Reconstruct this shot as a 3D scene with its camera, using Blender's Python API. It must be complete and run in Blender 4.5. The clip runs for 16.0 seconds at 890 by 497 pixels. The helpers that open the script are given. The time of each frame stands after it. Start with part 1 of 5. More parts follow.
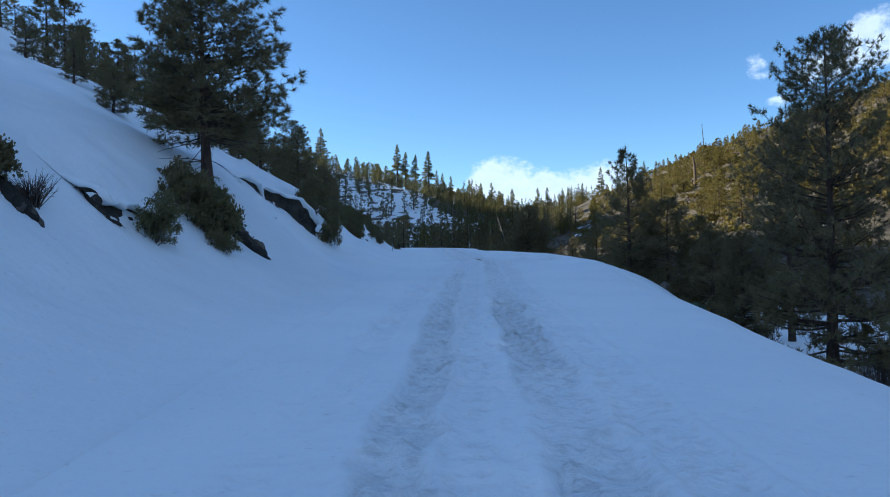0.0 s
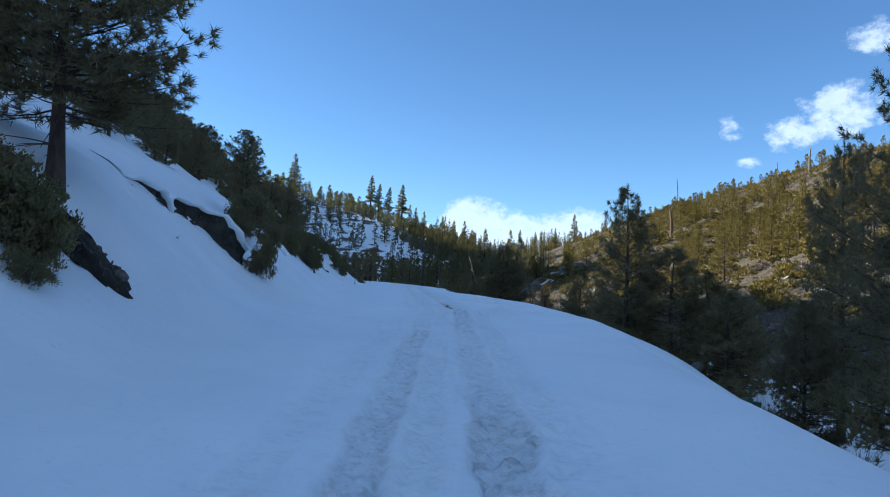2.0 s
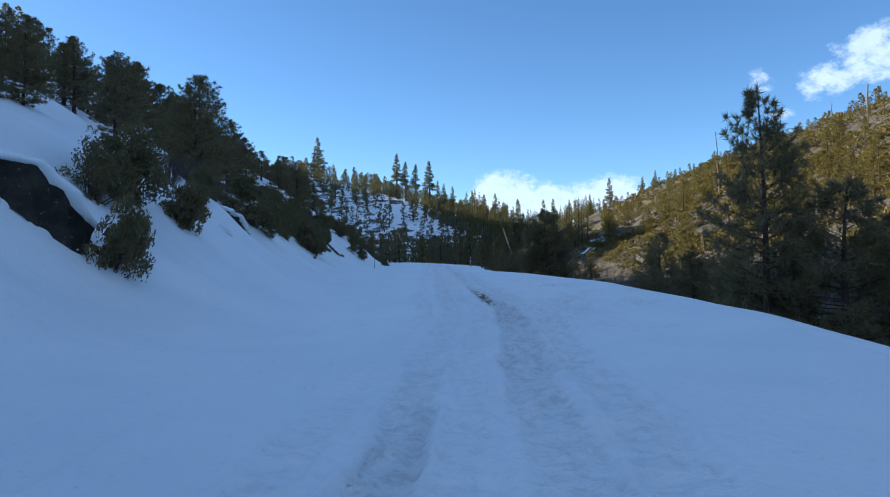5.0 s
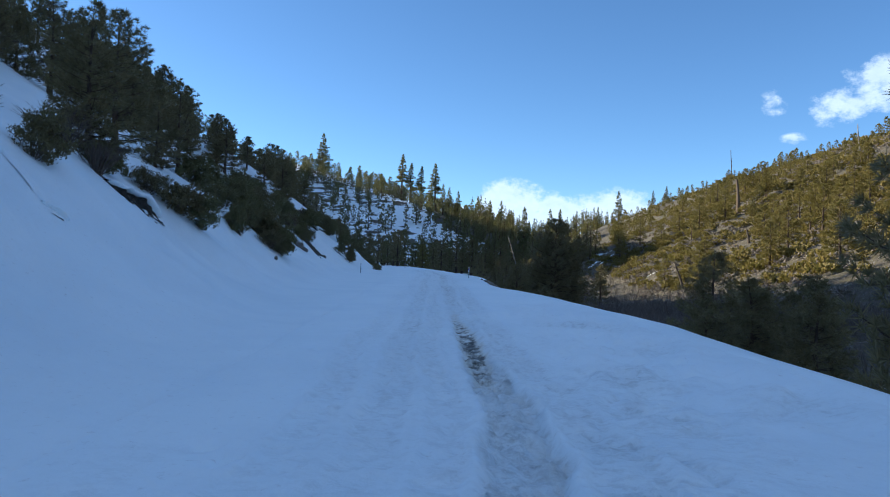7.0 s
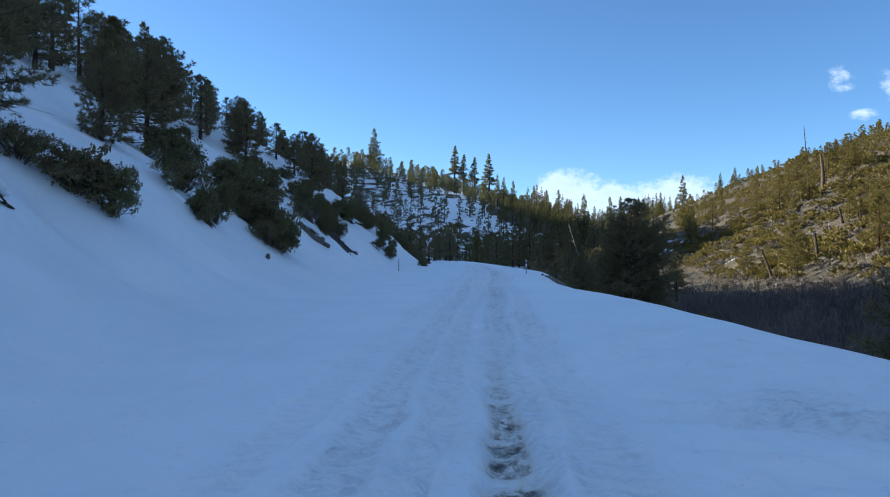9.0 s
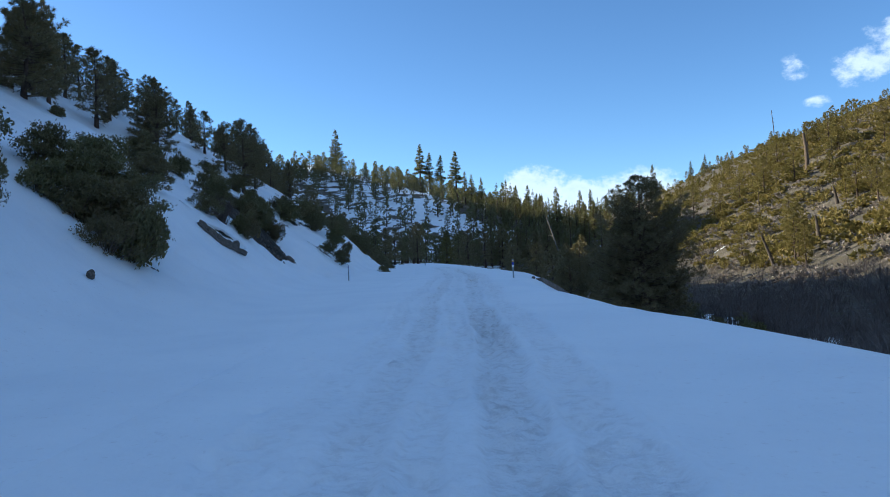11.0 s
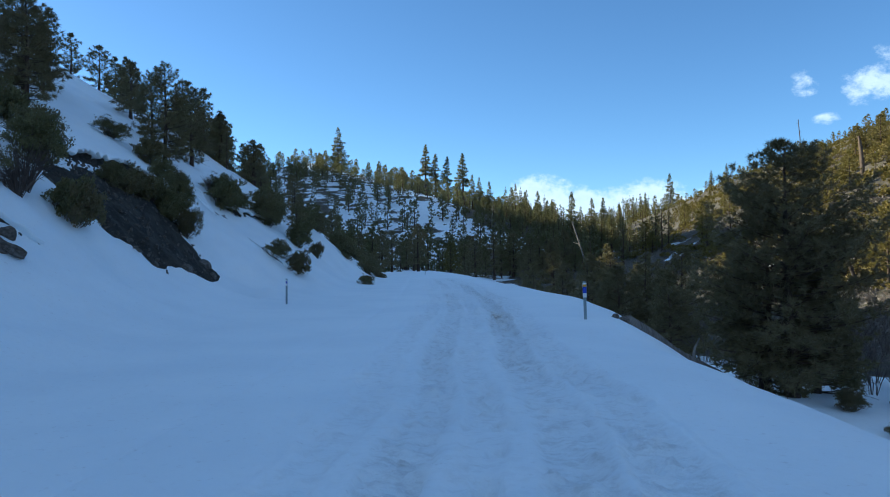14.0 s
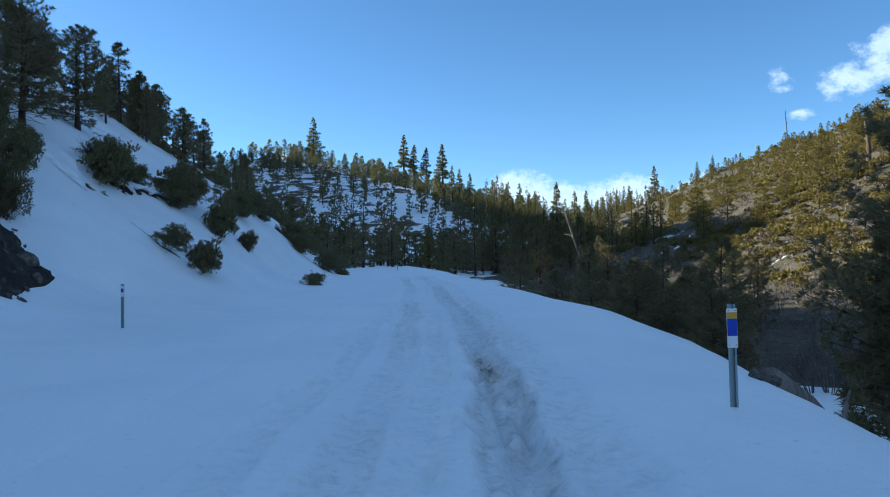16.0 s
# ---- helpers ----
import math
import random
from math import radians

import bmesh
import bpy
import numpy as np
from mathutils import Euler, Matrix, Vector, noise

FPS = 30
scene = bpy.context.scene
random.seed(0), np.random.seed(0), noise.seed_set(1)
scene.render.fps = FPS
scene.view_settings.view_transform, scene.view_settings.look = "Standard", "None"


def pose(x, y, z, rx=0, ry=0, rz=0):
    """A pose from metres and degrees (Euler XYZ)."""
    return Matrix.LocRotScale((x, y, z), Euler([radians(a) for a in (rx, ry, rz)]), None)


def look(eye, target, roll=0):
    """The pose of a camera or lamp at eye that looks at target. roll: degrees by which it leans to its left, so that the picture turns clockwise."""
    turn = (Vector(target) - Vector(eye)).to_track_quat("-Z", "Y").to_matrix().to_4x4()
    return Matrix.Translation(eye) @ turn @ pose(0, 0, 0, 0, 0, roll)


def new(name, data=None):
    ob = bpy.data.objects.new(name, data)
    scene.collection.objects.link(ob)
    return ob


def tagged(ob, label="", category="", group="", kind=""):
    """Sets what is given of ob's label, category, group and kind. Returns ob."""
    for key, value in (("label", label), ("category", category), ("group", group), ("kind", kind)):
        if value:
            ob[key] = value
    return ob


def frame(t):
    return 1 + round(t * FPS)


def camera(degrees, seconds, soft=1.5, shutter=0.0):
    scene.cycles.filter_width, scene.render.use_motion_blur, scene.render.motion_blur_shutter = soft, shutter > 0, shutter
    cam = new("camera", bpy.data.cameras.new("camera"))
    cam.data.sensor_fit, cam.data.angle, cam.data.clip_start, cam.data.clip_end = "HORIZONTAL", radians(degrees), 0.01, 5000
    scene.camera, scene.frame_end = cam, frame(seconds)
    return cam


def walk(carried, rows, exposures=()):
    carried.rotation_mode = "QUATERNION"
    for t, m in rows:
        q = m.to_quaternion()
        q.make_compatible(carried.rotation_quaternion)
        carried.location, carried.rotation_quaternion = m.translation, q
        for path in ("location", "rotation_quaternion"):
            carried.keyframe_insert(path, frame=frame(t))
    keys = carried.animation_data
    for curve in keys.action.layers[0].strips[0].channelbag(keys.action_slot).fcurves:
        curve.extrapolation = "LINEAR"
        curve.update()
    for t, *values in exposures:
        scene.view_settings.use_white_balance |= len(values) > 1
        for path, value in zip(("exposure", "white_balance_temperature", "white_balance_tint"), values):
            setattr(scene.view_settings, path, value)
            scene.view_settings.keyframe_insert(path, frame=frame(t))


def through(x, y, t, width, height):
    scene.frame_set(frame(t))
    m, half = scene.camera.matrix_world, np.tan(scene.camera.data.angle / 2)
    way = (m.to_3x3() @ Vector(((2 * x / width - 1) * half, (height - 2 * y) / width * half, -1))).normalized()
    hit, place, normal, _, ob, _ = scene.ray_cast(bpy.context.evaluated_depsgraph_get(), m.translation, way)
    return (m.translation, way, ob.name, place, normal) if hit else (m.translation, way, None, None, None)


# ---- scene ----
cam = camera(64.7, 16.0, 1.0)
PATH = [
    (0, (0.611, 0.432, 2.27), (0.607, 2.432, 2.265), -1.5),
    (0.5, (0.616, 2.223, 2.438), (0.667, 4.223, 2.459), -1.4),
    (1, (0.736, 4.419, 2.444), (0.819, 6.417, 2.417), -0.9),
    (1.5, (0.706, 6.31, 2.498), (0.729, 8.31, 2.534), 1.5),
    (2, (0.911, 8.316, 2.621), (0.991, 10.312, 2.72), 2.5),
    (2.5, (1.021, 10.272, 2.673), (1.194, 12.262, 2.771), 3.7),
    (3, (1.218, 12.619, 2.687), (1.336, 14.616, 2.715), 3.4),
    (3.5, (1.369, 15.139, 2.67), (1.375, 17.139, 2.657), 1.2),
    (4, (1.527, 17.744, 2.712), (1.488, 19.744, 2.721), -0.9),
    (4.5, (1.611, 20.376, 2.764), (1.569, 22.375, 2.79), -1.7),
    (5, (1.608, 22.95, 2.7), (1.596, 24.95, 2.733), -1.5),
    (5.2, (1.629, 23.995, 2.737), (1.635, 25.994, 2.777), -1.2),
    (7.5, (2.614, 36.506, 3.106), (2.558, 38.505, 3.152), 2.7),
    (8, (2.773, 39.49, 3.127), (2.659, 41.486, 3.166), 2.4),
    (10.3, (2.347, 55.195, 3.067), (2.171, 57.187, 3.09), -2.4),
    (10.5, (2.275, 56.613, 3.07), (2.121, 58.607, 3.098), -2.5),
    (11, (2.019, 60.223, 3.151), (1.921, 62.221, 3.181), -2.7),
    (11.5, (1.83, 63.788, 3.194), (1.767, 65.787, 3.227), -1.7),
    (12, (1.653, 67.354, 3.28), (1.61, 69.353, 3.321), -0.7),
    (12.5, (1.414, 70.939, 3.427), (1.363, 72.938, 3.479), -0.1),
    (13, (1.288, 74.523, 3.446), (1.213, 76.521, 3.512), -0.0),
    (13.5, (1.094, 78.132, 3.5), (0.994, 80.129, 3.563), -0.5),
    (14, (1.001, 81.747, 3.503), (0.891, 83.743, 3.551), -1.0),
    (14.5, (1.029, 85.124, 3.521), (0.934, 87.121, 3.548), -1.5),
    (15, (1.019, 88.51, 3.531), (0.948, 90.509, 3.546), -1.8),
    (15.5, (0.991, 91.921, 3.506), (0.937, 93.92, 3.526), -1.7),
    (16, (1.049, 95.122, 3.503), (0.994, 97.121, 3.535), -1.1),
]
walk(cam, [(t, look(eye, target, roll)) for t, eye, target, roll in PATH], exposures=[(0, 1.07, 5450, 2), (9, 1.07, 5440, 2), (12.4, 1.07, 5380, 1), (13.4, 1.06, 5340, -3), (16, 1.06, 5340, -3)])

# ---- world, sun ----
SUN_AZ, SUN_EL = -75.0, 19.0      # degrees: azimuth from straight ahead (+ to the right), height
world = bpy.data.worlds.new("world")
scene.world = world
world.use_nodes = True
wn, wl = world.node_tree.nodes, world.node_tree.links
wn.clear()


def wmath(op, a, b=None, c=None):
    n = wn.new("ShaderNodeMath")
    n.operation = op
    for i, v in enumerate((a, b, c)):
        if v is None:
            continue
        if isinstance(v, (int, float)):
            n.inputs[i].default_value = v
        else:
            wl.new(v, n.inputs[i])
    return n.outputs[0]


sky = wn.new("ShaderNodeTexSky")
sky.sky_type = 'NISHITA'
sky.sun_disc = False
sky.sun_elevation = radians(SUN_EL)
sky.sun_rotation = radians(SUN_AZ)
sky.altitude = 2600
sky.air_density, sky.dust_density, sky.ozone_density = 1.0, 1.6, 3.0
coord = wn.new("ShaderNodeTexCoord")
sep = wn.new("ShaderNodeSeparateXYZ")
wl.new(coord.outputs["Generated"], sep.inputs[0])
az = wmath('MULTIPLY', wmath('ARCTAN2', sep.outputs[0], sep.outputs[1]), 57.2958)
el = wmath('MULTIPLY', wmath('ARCSINE', sep.outputs[2]), 57.2958)
comb = wn.new("ShaderNodeCombineXYZ")
wl.new(wmath('MULTIPLY', az, .75), comb.inputs[0])
wl.new(el, comb.inputs[1])


def wnoise(scale, detail, rough):
    n = wn.new("ShaderNodeTexNoise")
    n.inputs["Scale"].default_value, n.inputs["Detail"].default_value, n.inputs["Roughness"].default_value = scale, detail, rough
    wl.new(comb.outputs[0], n.inputs["Vector"])
    return n.outputs["Fac"]


fluff, wisp = wnoise(.62, 12, .66), wnoise(1.1, 6, .6)
cover = None
# cumulus banks: azimuth, height, half width, half height (degrees), weight
for ca, ce, wa, we, k in ((-5.2, 4.4, 1.7, 2.0, 1.5), (-1.0, 3.6, 3.0, 1.6, 1.4), (4.6, 4.8, 3.2, 2.4, 1.6), (8.4, 4.0, 2.6, 2.2, 1.5), (13.0, 4.3, 3.8, 2.3, 1.7), (17.4, 3.6, 3.4, 2.0, 1.5), (18.9, 4.6, 1.2, 1.7, 1.3), (27, 3, 6, 2.6, .8),
                          (24.3, 12.5, 1.1, 1.1, .75), (25.8, 9.9, 1.2, .5, .58), (28.6, 12.0, 2.6, 1.5, .8), (31.6, 13.4, 3.4, 2.1, 1.0), (34.2, 18.2, 3.0, 1.3, .8), (40, 15, 5, 3, .8)):
    da = wmath('DIVIDE', wmath('SUBTRACT', az, ca), wa)
    de = wmath('DIVIDE', wmath('SUBTRACT', el, ce), we)
    r2 = wmath('ADD', wmath('MULTIPLY', da, da), wmath('MULTIPLY', de, de))
    one = wmath('MULTIPLY', wmath('MAXIMUM', wmath('SUBTRACT', 1.25, r2), 0.0), k)
    cover = one if cover is None else wmath('MAXIMUM', cover, one)
body_ = wmath('ADD', wmath('MULTIPLY', cover, .75), wmath('MULTIPLY', wmath('SUBTRACT', fluff, .5), 2.9))
dens = wn.new("ShaderNodeMapRange")
dens.interpolation_type = 'SMOOTHSTEP'
wl.new(body_, dens.inputs[0])
dens.inputs[1].default_value, dens.inputs[2].default_value = .22, .98
gate = wmath('MINIMUM', wmath('MULTIPLY', cover, 2.5), 1.0)
amount = wmath('MULTIPLY', wmath('MULTIPLY', dens.outputs[0], gate), .8)
cloud = wn.new("ShaderNodeMix")
cloud.data_type = 'RGBA'
wl.new(wmath('MULTIPLY', wisp, 1.0), cloud.inputs["Factor"])
cloud.inputs["A"].default_value, cloud.inputs["B"].default_value = (4.2, 4.6, 5.4, 1), (6.4, 6.5, 6.8, 1)
# scattered unseen clouds added over the rest of the sky, beside and behind the drive
field = wn.new("ShaderNodeTexNoise")
field.inputs["Scale"].default_value, field.inputs["Detail"].default_value, field.inputs["Roughness"].default_value = 3.2, 9, .58
wl.new(coord.outputs["Generated"], field.inputs["Vector"])


def wramp(v, lo, hi):
    n = wn.new("ShaderNodeMapRange")
    n.interpolation_type = 'SMOOTHSTEP'
    wl.new(v, n.inputs[0])
    n.inputs[1].default_value, n.inputs[2].default_value = lo, hi
    return n.outputs[0]


# cloud cover out of view that lifts the light on the shaded snow
broken = wmath('MULTIPLY', wramp(field.outputs["Fac"], .46, .67), wramp(sep.outputs[1], .62, .25))
amount = wmath('MAXIMUM', amount, wmath('MULTIPLY', broken, .68))
mixs = wn.new("ShaderNodeMix")
mixs.data_type = 'RGBA'
wl.new(amount, mixs.inputs["Factor"])
wl.new(sky.outputs[0], mixs.inputs["A"])
wl.new(cloud.outputs["Result"], mixs.inputs["B"])
bg = wn.new("ShaderNodeBackground")
bg.inputs["Strength"].default_value = 0.09
wl.new(mixs.outputs["Result"], bg.inputs["Color"])
wo = wn.new("ShaderNodeOutputWorld")
wl.new(bg.outputs[0], wo.inputs["Surface"])

sun_data = bpy.data.lights.new("sun", 'SUN')
sun_data.energy, sun_data.angle, sun_data.color = 5.0, radians(.53), (1.0, .80, .55)
sun = new("sun", sun_data)
sa, se = radians(SUN_AZ), radians(SUN_EL)
toward = Vector((math.sin(sa) * math.cos(se), math.cos(sa) * math.cos(se), math.sin(se)))
sun.matrix_world = look(toward * 500, (0, 0, 0))

# ---- materials ----
class Mat:
    """Small helper round a node material."""

    def __init__(self, name):
        self.m = bpy.data.materials.new(name)
        self.m.use_nodes = True
        self.n, self.l = self.m.node_tree.nodes, self.m.node_tree.links
        self.bsdf = self.n["Principled BSDF"]
        self.out = self.n["Material Output"]

    def add(self, kind, **sockets):
        n = self.n.new(kind)
        for k, v in sockets.items():
            self.put(v, n.inputs[k.replace("_", " ")])
        return n

    def put(self, v, socket):
        if hasattr(v, "is_output"):
            self.l.new(v, socket)
        else:
            socket.default_value = v

    def pos(self):
        return self.add("ShaderNodeNewGeometry").outputs["Position"]

    def local(self):
        return self.add("ShaderNodeTexCoord").outputs["Object"]

    def noise(self, scale, detail=5, rough=.55, vec=None, stretch=None):
        v = vec or self.pos()
        if stretch:
            mp = self.add("ShaderNodeMapping", Vector=v, Scale=stretch)
            v = mp.outputs[0]
        n = self.add("ShaderNodeTexNoise", Vector=v, Scale=scale, Detail=detail, Roughness=rough)
        return n.outputs["Fac"]

    def ramp(self, fac, lo, hi, a=0.0, b=1.0):
        n = self.add("ShaderNodeMapRange")
        n.interpolation_type = 'SMOOTHSTEP'
        for i, v in enumerate((fac, lo, hi, a, b)):
            self.put(v, n.inputs[i])
        return n.outputs[0]

    def mix(self, fac, a, b):
        n = self.add("ShaderNodeMix")
        n.data_type = 'RGBA'
        for k, v in (("Factor", fac), ("A", a), ("B", b)):
            v = (*v, 1) if isinstance(v, tuple) and len(v) == 3 else v
            self.put(v, n.inputs[k])
        return n.outputs["Result"]

    def math(self, op, a, b=0.0):
        n = self.add("ShaderNodeMath")
        n.operation = op
        self.put(a, n.inputs[0]), self.put(b, n.inputs[1])
        return n.outputs[0]

    def bump(self, height, strength=.4, dist=.02, chain=None):
        n = self.add("ShaderNodeBump", Height=height, Strength=strength, Distance=dist)
        if chain:
            self.l.new(chain, n.inputs["Normal"])
        return n.outputs[0]

    def set(self, color=None, rough=None, normal=None, metal=None, spec=None):
        for v, k in ((color, "Base Color"), (rough, "Roughness"), (normal, "Normal"), (metal, "Metallic"), (spec, "Specular IOR Level")):
            if v is None:
                continue
            v = (*v, 1) if isinstance(v, tuple) and len(v) == 3 else v
            self.put(v, self.bsdf.inputs[k])
        return self

    def attr(self, name):
        n = self.add("ShaderNodeAttribute")
        n.attribute_name = name
        return n.outputs["Fac"]

    def island(self):
        return self.add("ShaderNodeNewGeometry").outputs["Random Per Island"]

    def rand(self):
        return self.add("ShaderNodeObjectInfo").outputs["Random"]


def snow_nodes(s):
    """Colour and relief of settled snow."""
    col = s.mix(s.ramp(s.noise(.35, 4), .35, .7), (.885, .945, .975), (.835, .90, .94))
    col = s.mix(s.ramp(s.noise(9, 6, .65), .58, .8), col, (.70, .73, .75))
    n = s.bump(s.noise(1.3, 6, .55), .5, .12)
    n = s.bump(s.noise(14, 7, .6), .45, .02, n)
    return col, s.bump(s.noise(120, 4, .6), .3, .003, n)


ground_mat = Mat("snow_and_soil")
s = ground_mat
snow_col, snow_n = snow_nodes(s)
soil = s.mix(s.ramp(s.noise(.18, 6, .6), .4, .62), (.085, .072, .060), (.14, .118, .10))
soil = s.mix(s.ramp(s.noise(1.2, 6, .7), .42, .66), soil, (.11, .098, .055))
soil = s.mix(s.ramp(s.noise(.55, 3, .6), .62, .74), soil, (.19, .165, .145))
soil = s.mix(s.ramp(s.noise(.8, 5, .7), .56, .62), soil, (.068, .062, .044))
soil = s.mix(s.ramp(s.noise(1.5, 4, .7, None, (1, 1, 2)), .60, .66), soil, (.27, .25, .225))
soil_n = s.bump(s.noise(2.2, 8, .7), 1.0, .35)
cov = s.math('ADD', s.attr("snow"), s.math('MULTIPLY', s.math('SUBTRACT', s.noise(.12, 7, .62), .5), 1.9))
mask = s.ramp(cov, .46, .54)
both_n = s.add("ShaderNodeMix")
both_n.data_type = 'VECTOR'
s.put(mask, both_n.inputs["Factor"]), s.put(soil_n, both_n.inputs["A"]), s.put(snow_n, both_n.inputs["B"])
s.set(s.mix(mask, soil, snow_col), s.ramp(mask, 0, 1, .95, .62), both_n.outputs["Result"], spec=.25)

road_mat = Mat("driven_snow")
s = road_mat
snow_col, snow_n = snow_nodes(s)
g = s.attr("grit")
speck = s.math('MULTIPLY', g, s.math('ADD', s.math('MULTIPLY', s.math('SUBTRACT', s.noise(11, 6, .65, None, (1, .7, 1)), .5), 2.4), 1.0))
col = s.mix(s.ramp(speck, .12, .95, 0, .60), snow_col, (.74, .70, .60))
col = s.mix(s.ramp(speck, .75, 1.4, 0, .8), col, (.25, .215, .16))
col = s.mix(s.ramp(speck, 1.25, 1.7), col, (.06, .055, .045))
wear = s.attr("worn")
# grey mottle in the tracks: packed snow plus lump shade put into the colour
lump_shade = s.math('MULTIPLY', wear, s.ramp(s.noise(6.5, 8, .66, None, (.8, 1.3, 1)), .44, .68, .10, .80))
col = s.mix(lump_shade, col, (.57, .60, .61))
nn = s.bump(s.noise(5, 6, .62, None, (.8, 1.3, 1)), s.math('MULTIPLY', wear, 1.0), .10, snow_n)
nn = s.bump(s.noise(26, 6, .65), s.math('MULTIPLY', wear, .7), .02, nn)
s.set(col, .6, nn, spec=.25)

snow_mat = Mat("drifted_snow")
s = snow_mat
snow_col, snow_n = snow_nodes(s)
s.set(snow_col, .62, snow_n, spec=.25)

soil_mat = Mat("bank_soil")
s = soil_mat
col = s.mix(s.ramp(s.noise(1.4, 7, .65), .35, .7), (.034, .033, .029), (.078, .072, .06))
col = s.mix(s.ramp(s.noise(9, 4, .6), .62, .7), col, (.16, .14, .115))
n = s.bump(s.noise(3, 8, .7), 1, .15)
s.set(col, .95, s.bump(s.noise(18, 6, .7), .8, .03, n), spec=.15)

rock_mat = Mat("grey_rock")
s = rock_mat
col = s.mix(s.ramp(s.noise(2.2, 7, .65, s.local()), .35, .7), (.10, .088, .075), (.22, .20, .175))
col = s.mix(s.ramp(s.noise(12, 5, .6, s.local()), .6, .75), col, (.06, .055, .05))
s.set(col, .9, s.bump(s.noise(7, 8, .7, s.local()), .9, .06), spec=.2)


def bark_mat(name, a, b):
    s = Mat(name)
    v = s.local()
    col = s.mix(s.ramp(s.noise(5, 6, .65, v, (1, 1, .22)), .35, .68), a, b)
    return s.set(col, .92, s.bump(s.noise(9, 7, .7, v, (1, 1, .25)), 1, .04), spec=.15).m


def leaf_mat(name, a, b, c, through=.25, rough=.55):
    """Foliage: each leaf or needle its own tone, each plant a shade of its own."""
    s = Mat(name)
    col = s.mix(s.island(), a, b)
    col = s.mix(s.ramp(s.rand(), 0, 1, 0, .55), col, c)
    s.set(col, rough, spec=.3)
    tr = s.add("ShaderNodeBsdfTranslucent", Color=s.mix(.35, col, (.30, .34, .06)))
    mx = s.add("ShaderNodeMixShader", Fac=through)
    s.l.new(s.bsdf.outputs[0], mx.inputs[1]), s.l.new(tr.outputs[0], mx.inputs[2])
    s.l.new(mx.outputs[0], s.out.inputs["Surface"])
    return s.m


pine_bark = bark_mat("pine_bark", (.055, .042, .034), (.12, .085, .062))
shrub_twigs = bark_mat("shrub_twigs", (.085, .068, .056), (.16, .13, .11))
grey_wood = bark_mat("weathered_wood", (.13, .115, .10), (.27, .245, .215))
charred_wood = bark_mat("dark_dead_wood", (.05, .042, .036), (.13, .105, .085))
twig_bark = bark_mat("brush_twigs", (.095, .078, .068), (.195, .165, .145))
pole_wood = bark_mat("treated_pole", (.10, .075, .055), (.17, .13, .10))
pine_needles = leaf_mat("pine_needles", (.14, .114, .06), (.245, .195, .10), (.18, .14, .078), .24)
fir_needles = leaf_mat("fir_needles", (.105, .104, .054), (.20, .178, .088), (.18, .15, .07), .3)
# yellower copy of the pine needles for sunlit trees; sun warmth in the colour
sunlit_needles = leaf_mat("sun_tinted_pine_needles", (.145, .116, .034), (.24, .185, .052), (.15, .115, .04), .3)
shrub_leaves = leaf_mat("manzanita_leaves", (.095, .092, .040), (.20, .18, .085), (.15, .105, .06), .22, .42)
chaparral_leaves = leaf_mat("chaparral_leaves", (.15, .12, .032), (.25, .19, .05), (.19, .13, .065), .25)
sage_leaves = leaf_mat("grey_brush_leaves", (.19, .16, .14), (.30, .26, .225), (.24, .18, .15), .1)


def paint(name, col, rough=.5, metal=0.0, dirt=.25):
    s = Mat(name)
    c = s.mix(s.ramp(s.noise(14, 6, .65, s.local()), .5, .8, 0, dirt), col, tuple(v * .45 + .02 for v in col))
    return s.set(c, rough, s.bump(s.noise(60, 3, .5, s.local()), .15, .002), metal).m


post_metal = paint("galvanised_post", (.30, .36, .38), .45, .55)
white_sheet = paint("white_reflector", (.80, .80, .80), .35)
blue_sheet = paint("blue_reflector", (.02, .05, .42), .35, 0, .1)
amber_sheet = paint("amber_reflector", (.70, .36, .02), .35, 0, .1)
bolt_metal = paint("bolt", (.35, .35, .36), .4, .8)
green_paint = paint("faded_green", (.06, .10, .07), .6)


# ---- the lie of the land ----
def tab(y, ys, vs):
    """A smooth curve through a short table."""
    w = 3.0
    return sum(np.interp(np.asarray(y, float) + o, ys, vs) * k for o, k in ((-w, .25), (0, .5), (w, .25)))


def road_z(y):
    return tab(y, (-60, 0, 23, 38, 56, 85, 103, 160, 260, 600), (-.3, .55, .95, 1.25, 1.4, 1.72, 1.8, 2.0, 2.3, 3.5))


def rut_x(y):
    return tab(y, (-20, 0, 18, 28, 37, 45, 55, 72, 81, 104, 118, 147, 221, 300), (1.0, 1.5, 2.0, 2.35, 2.8, 2.95, 2.5, 2.0, 1.7, 1.4, .7, -1.9, -10, -24))


def edge_x(y):
    return tab(y, (-30, 0, 9, 14, 20, 28, 38, 47, 57, 65, 72, 76, 81, 88, 96, 103, 108, 112, 122, 134, 150, 195, 260, 340),
               (4.6, 5.0, 5.3, 5.7, 6.5, 7.8, 8.5, 9.0, 9.0, 7.7, 7.4, 6.6, 5.4, 4.95, 4.5, 4.2, 5.2, 5.9, 5.0, 3.7, 1.6, -2.8, -12, -30))


def foot_x(y):
    return tab(y, (-30, 0, 20, 34, 42, 52, 62, 75, 87, 100, 113, 120, 128, 140, 153, 200, 260, 340), (-4.4, -4.2, -3.7, -3.5, -3.4, -3.9, -5.8, -6.9, -8.0, -8.4, -9.1, -10.2, -9.7, -10, -10.7, -17, -32, -70))


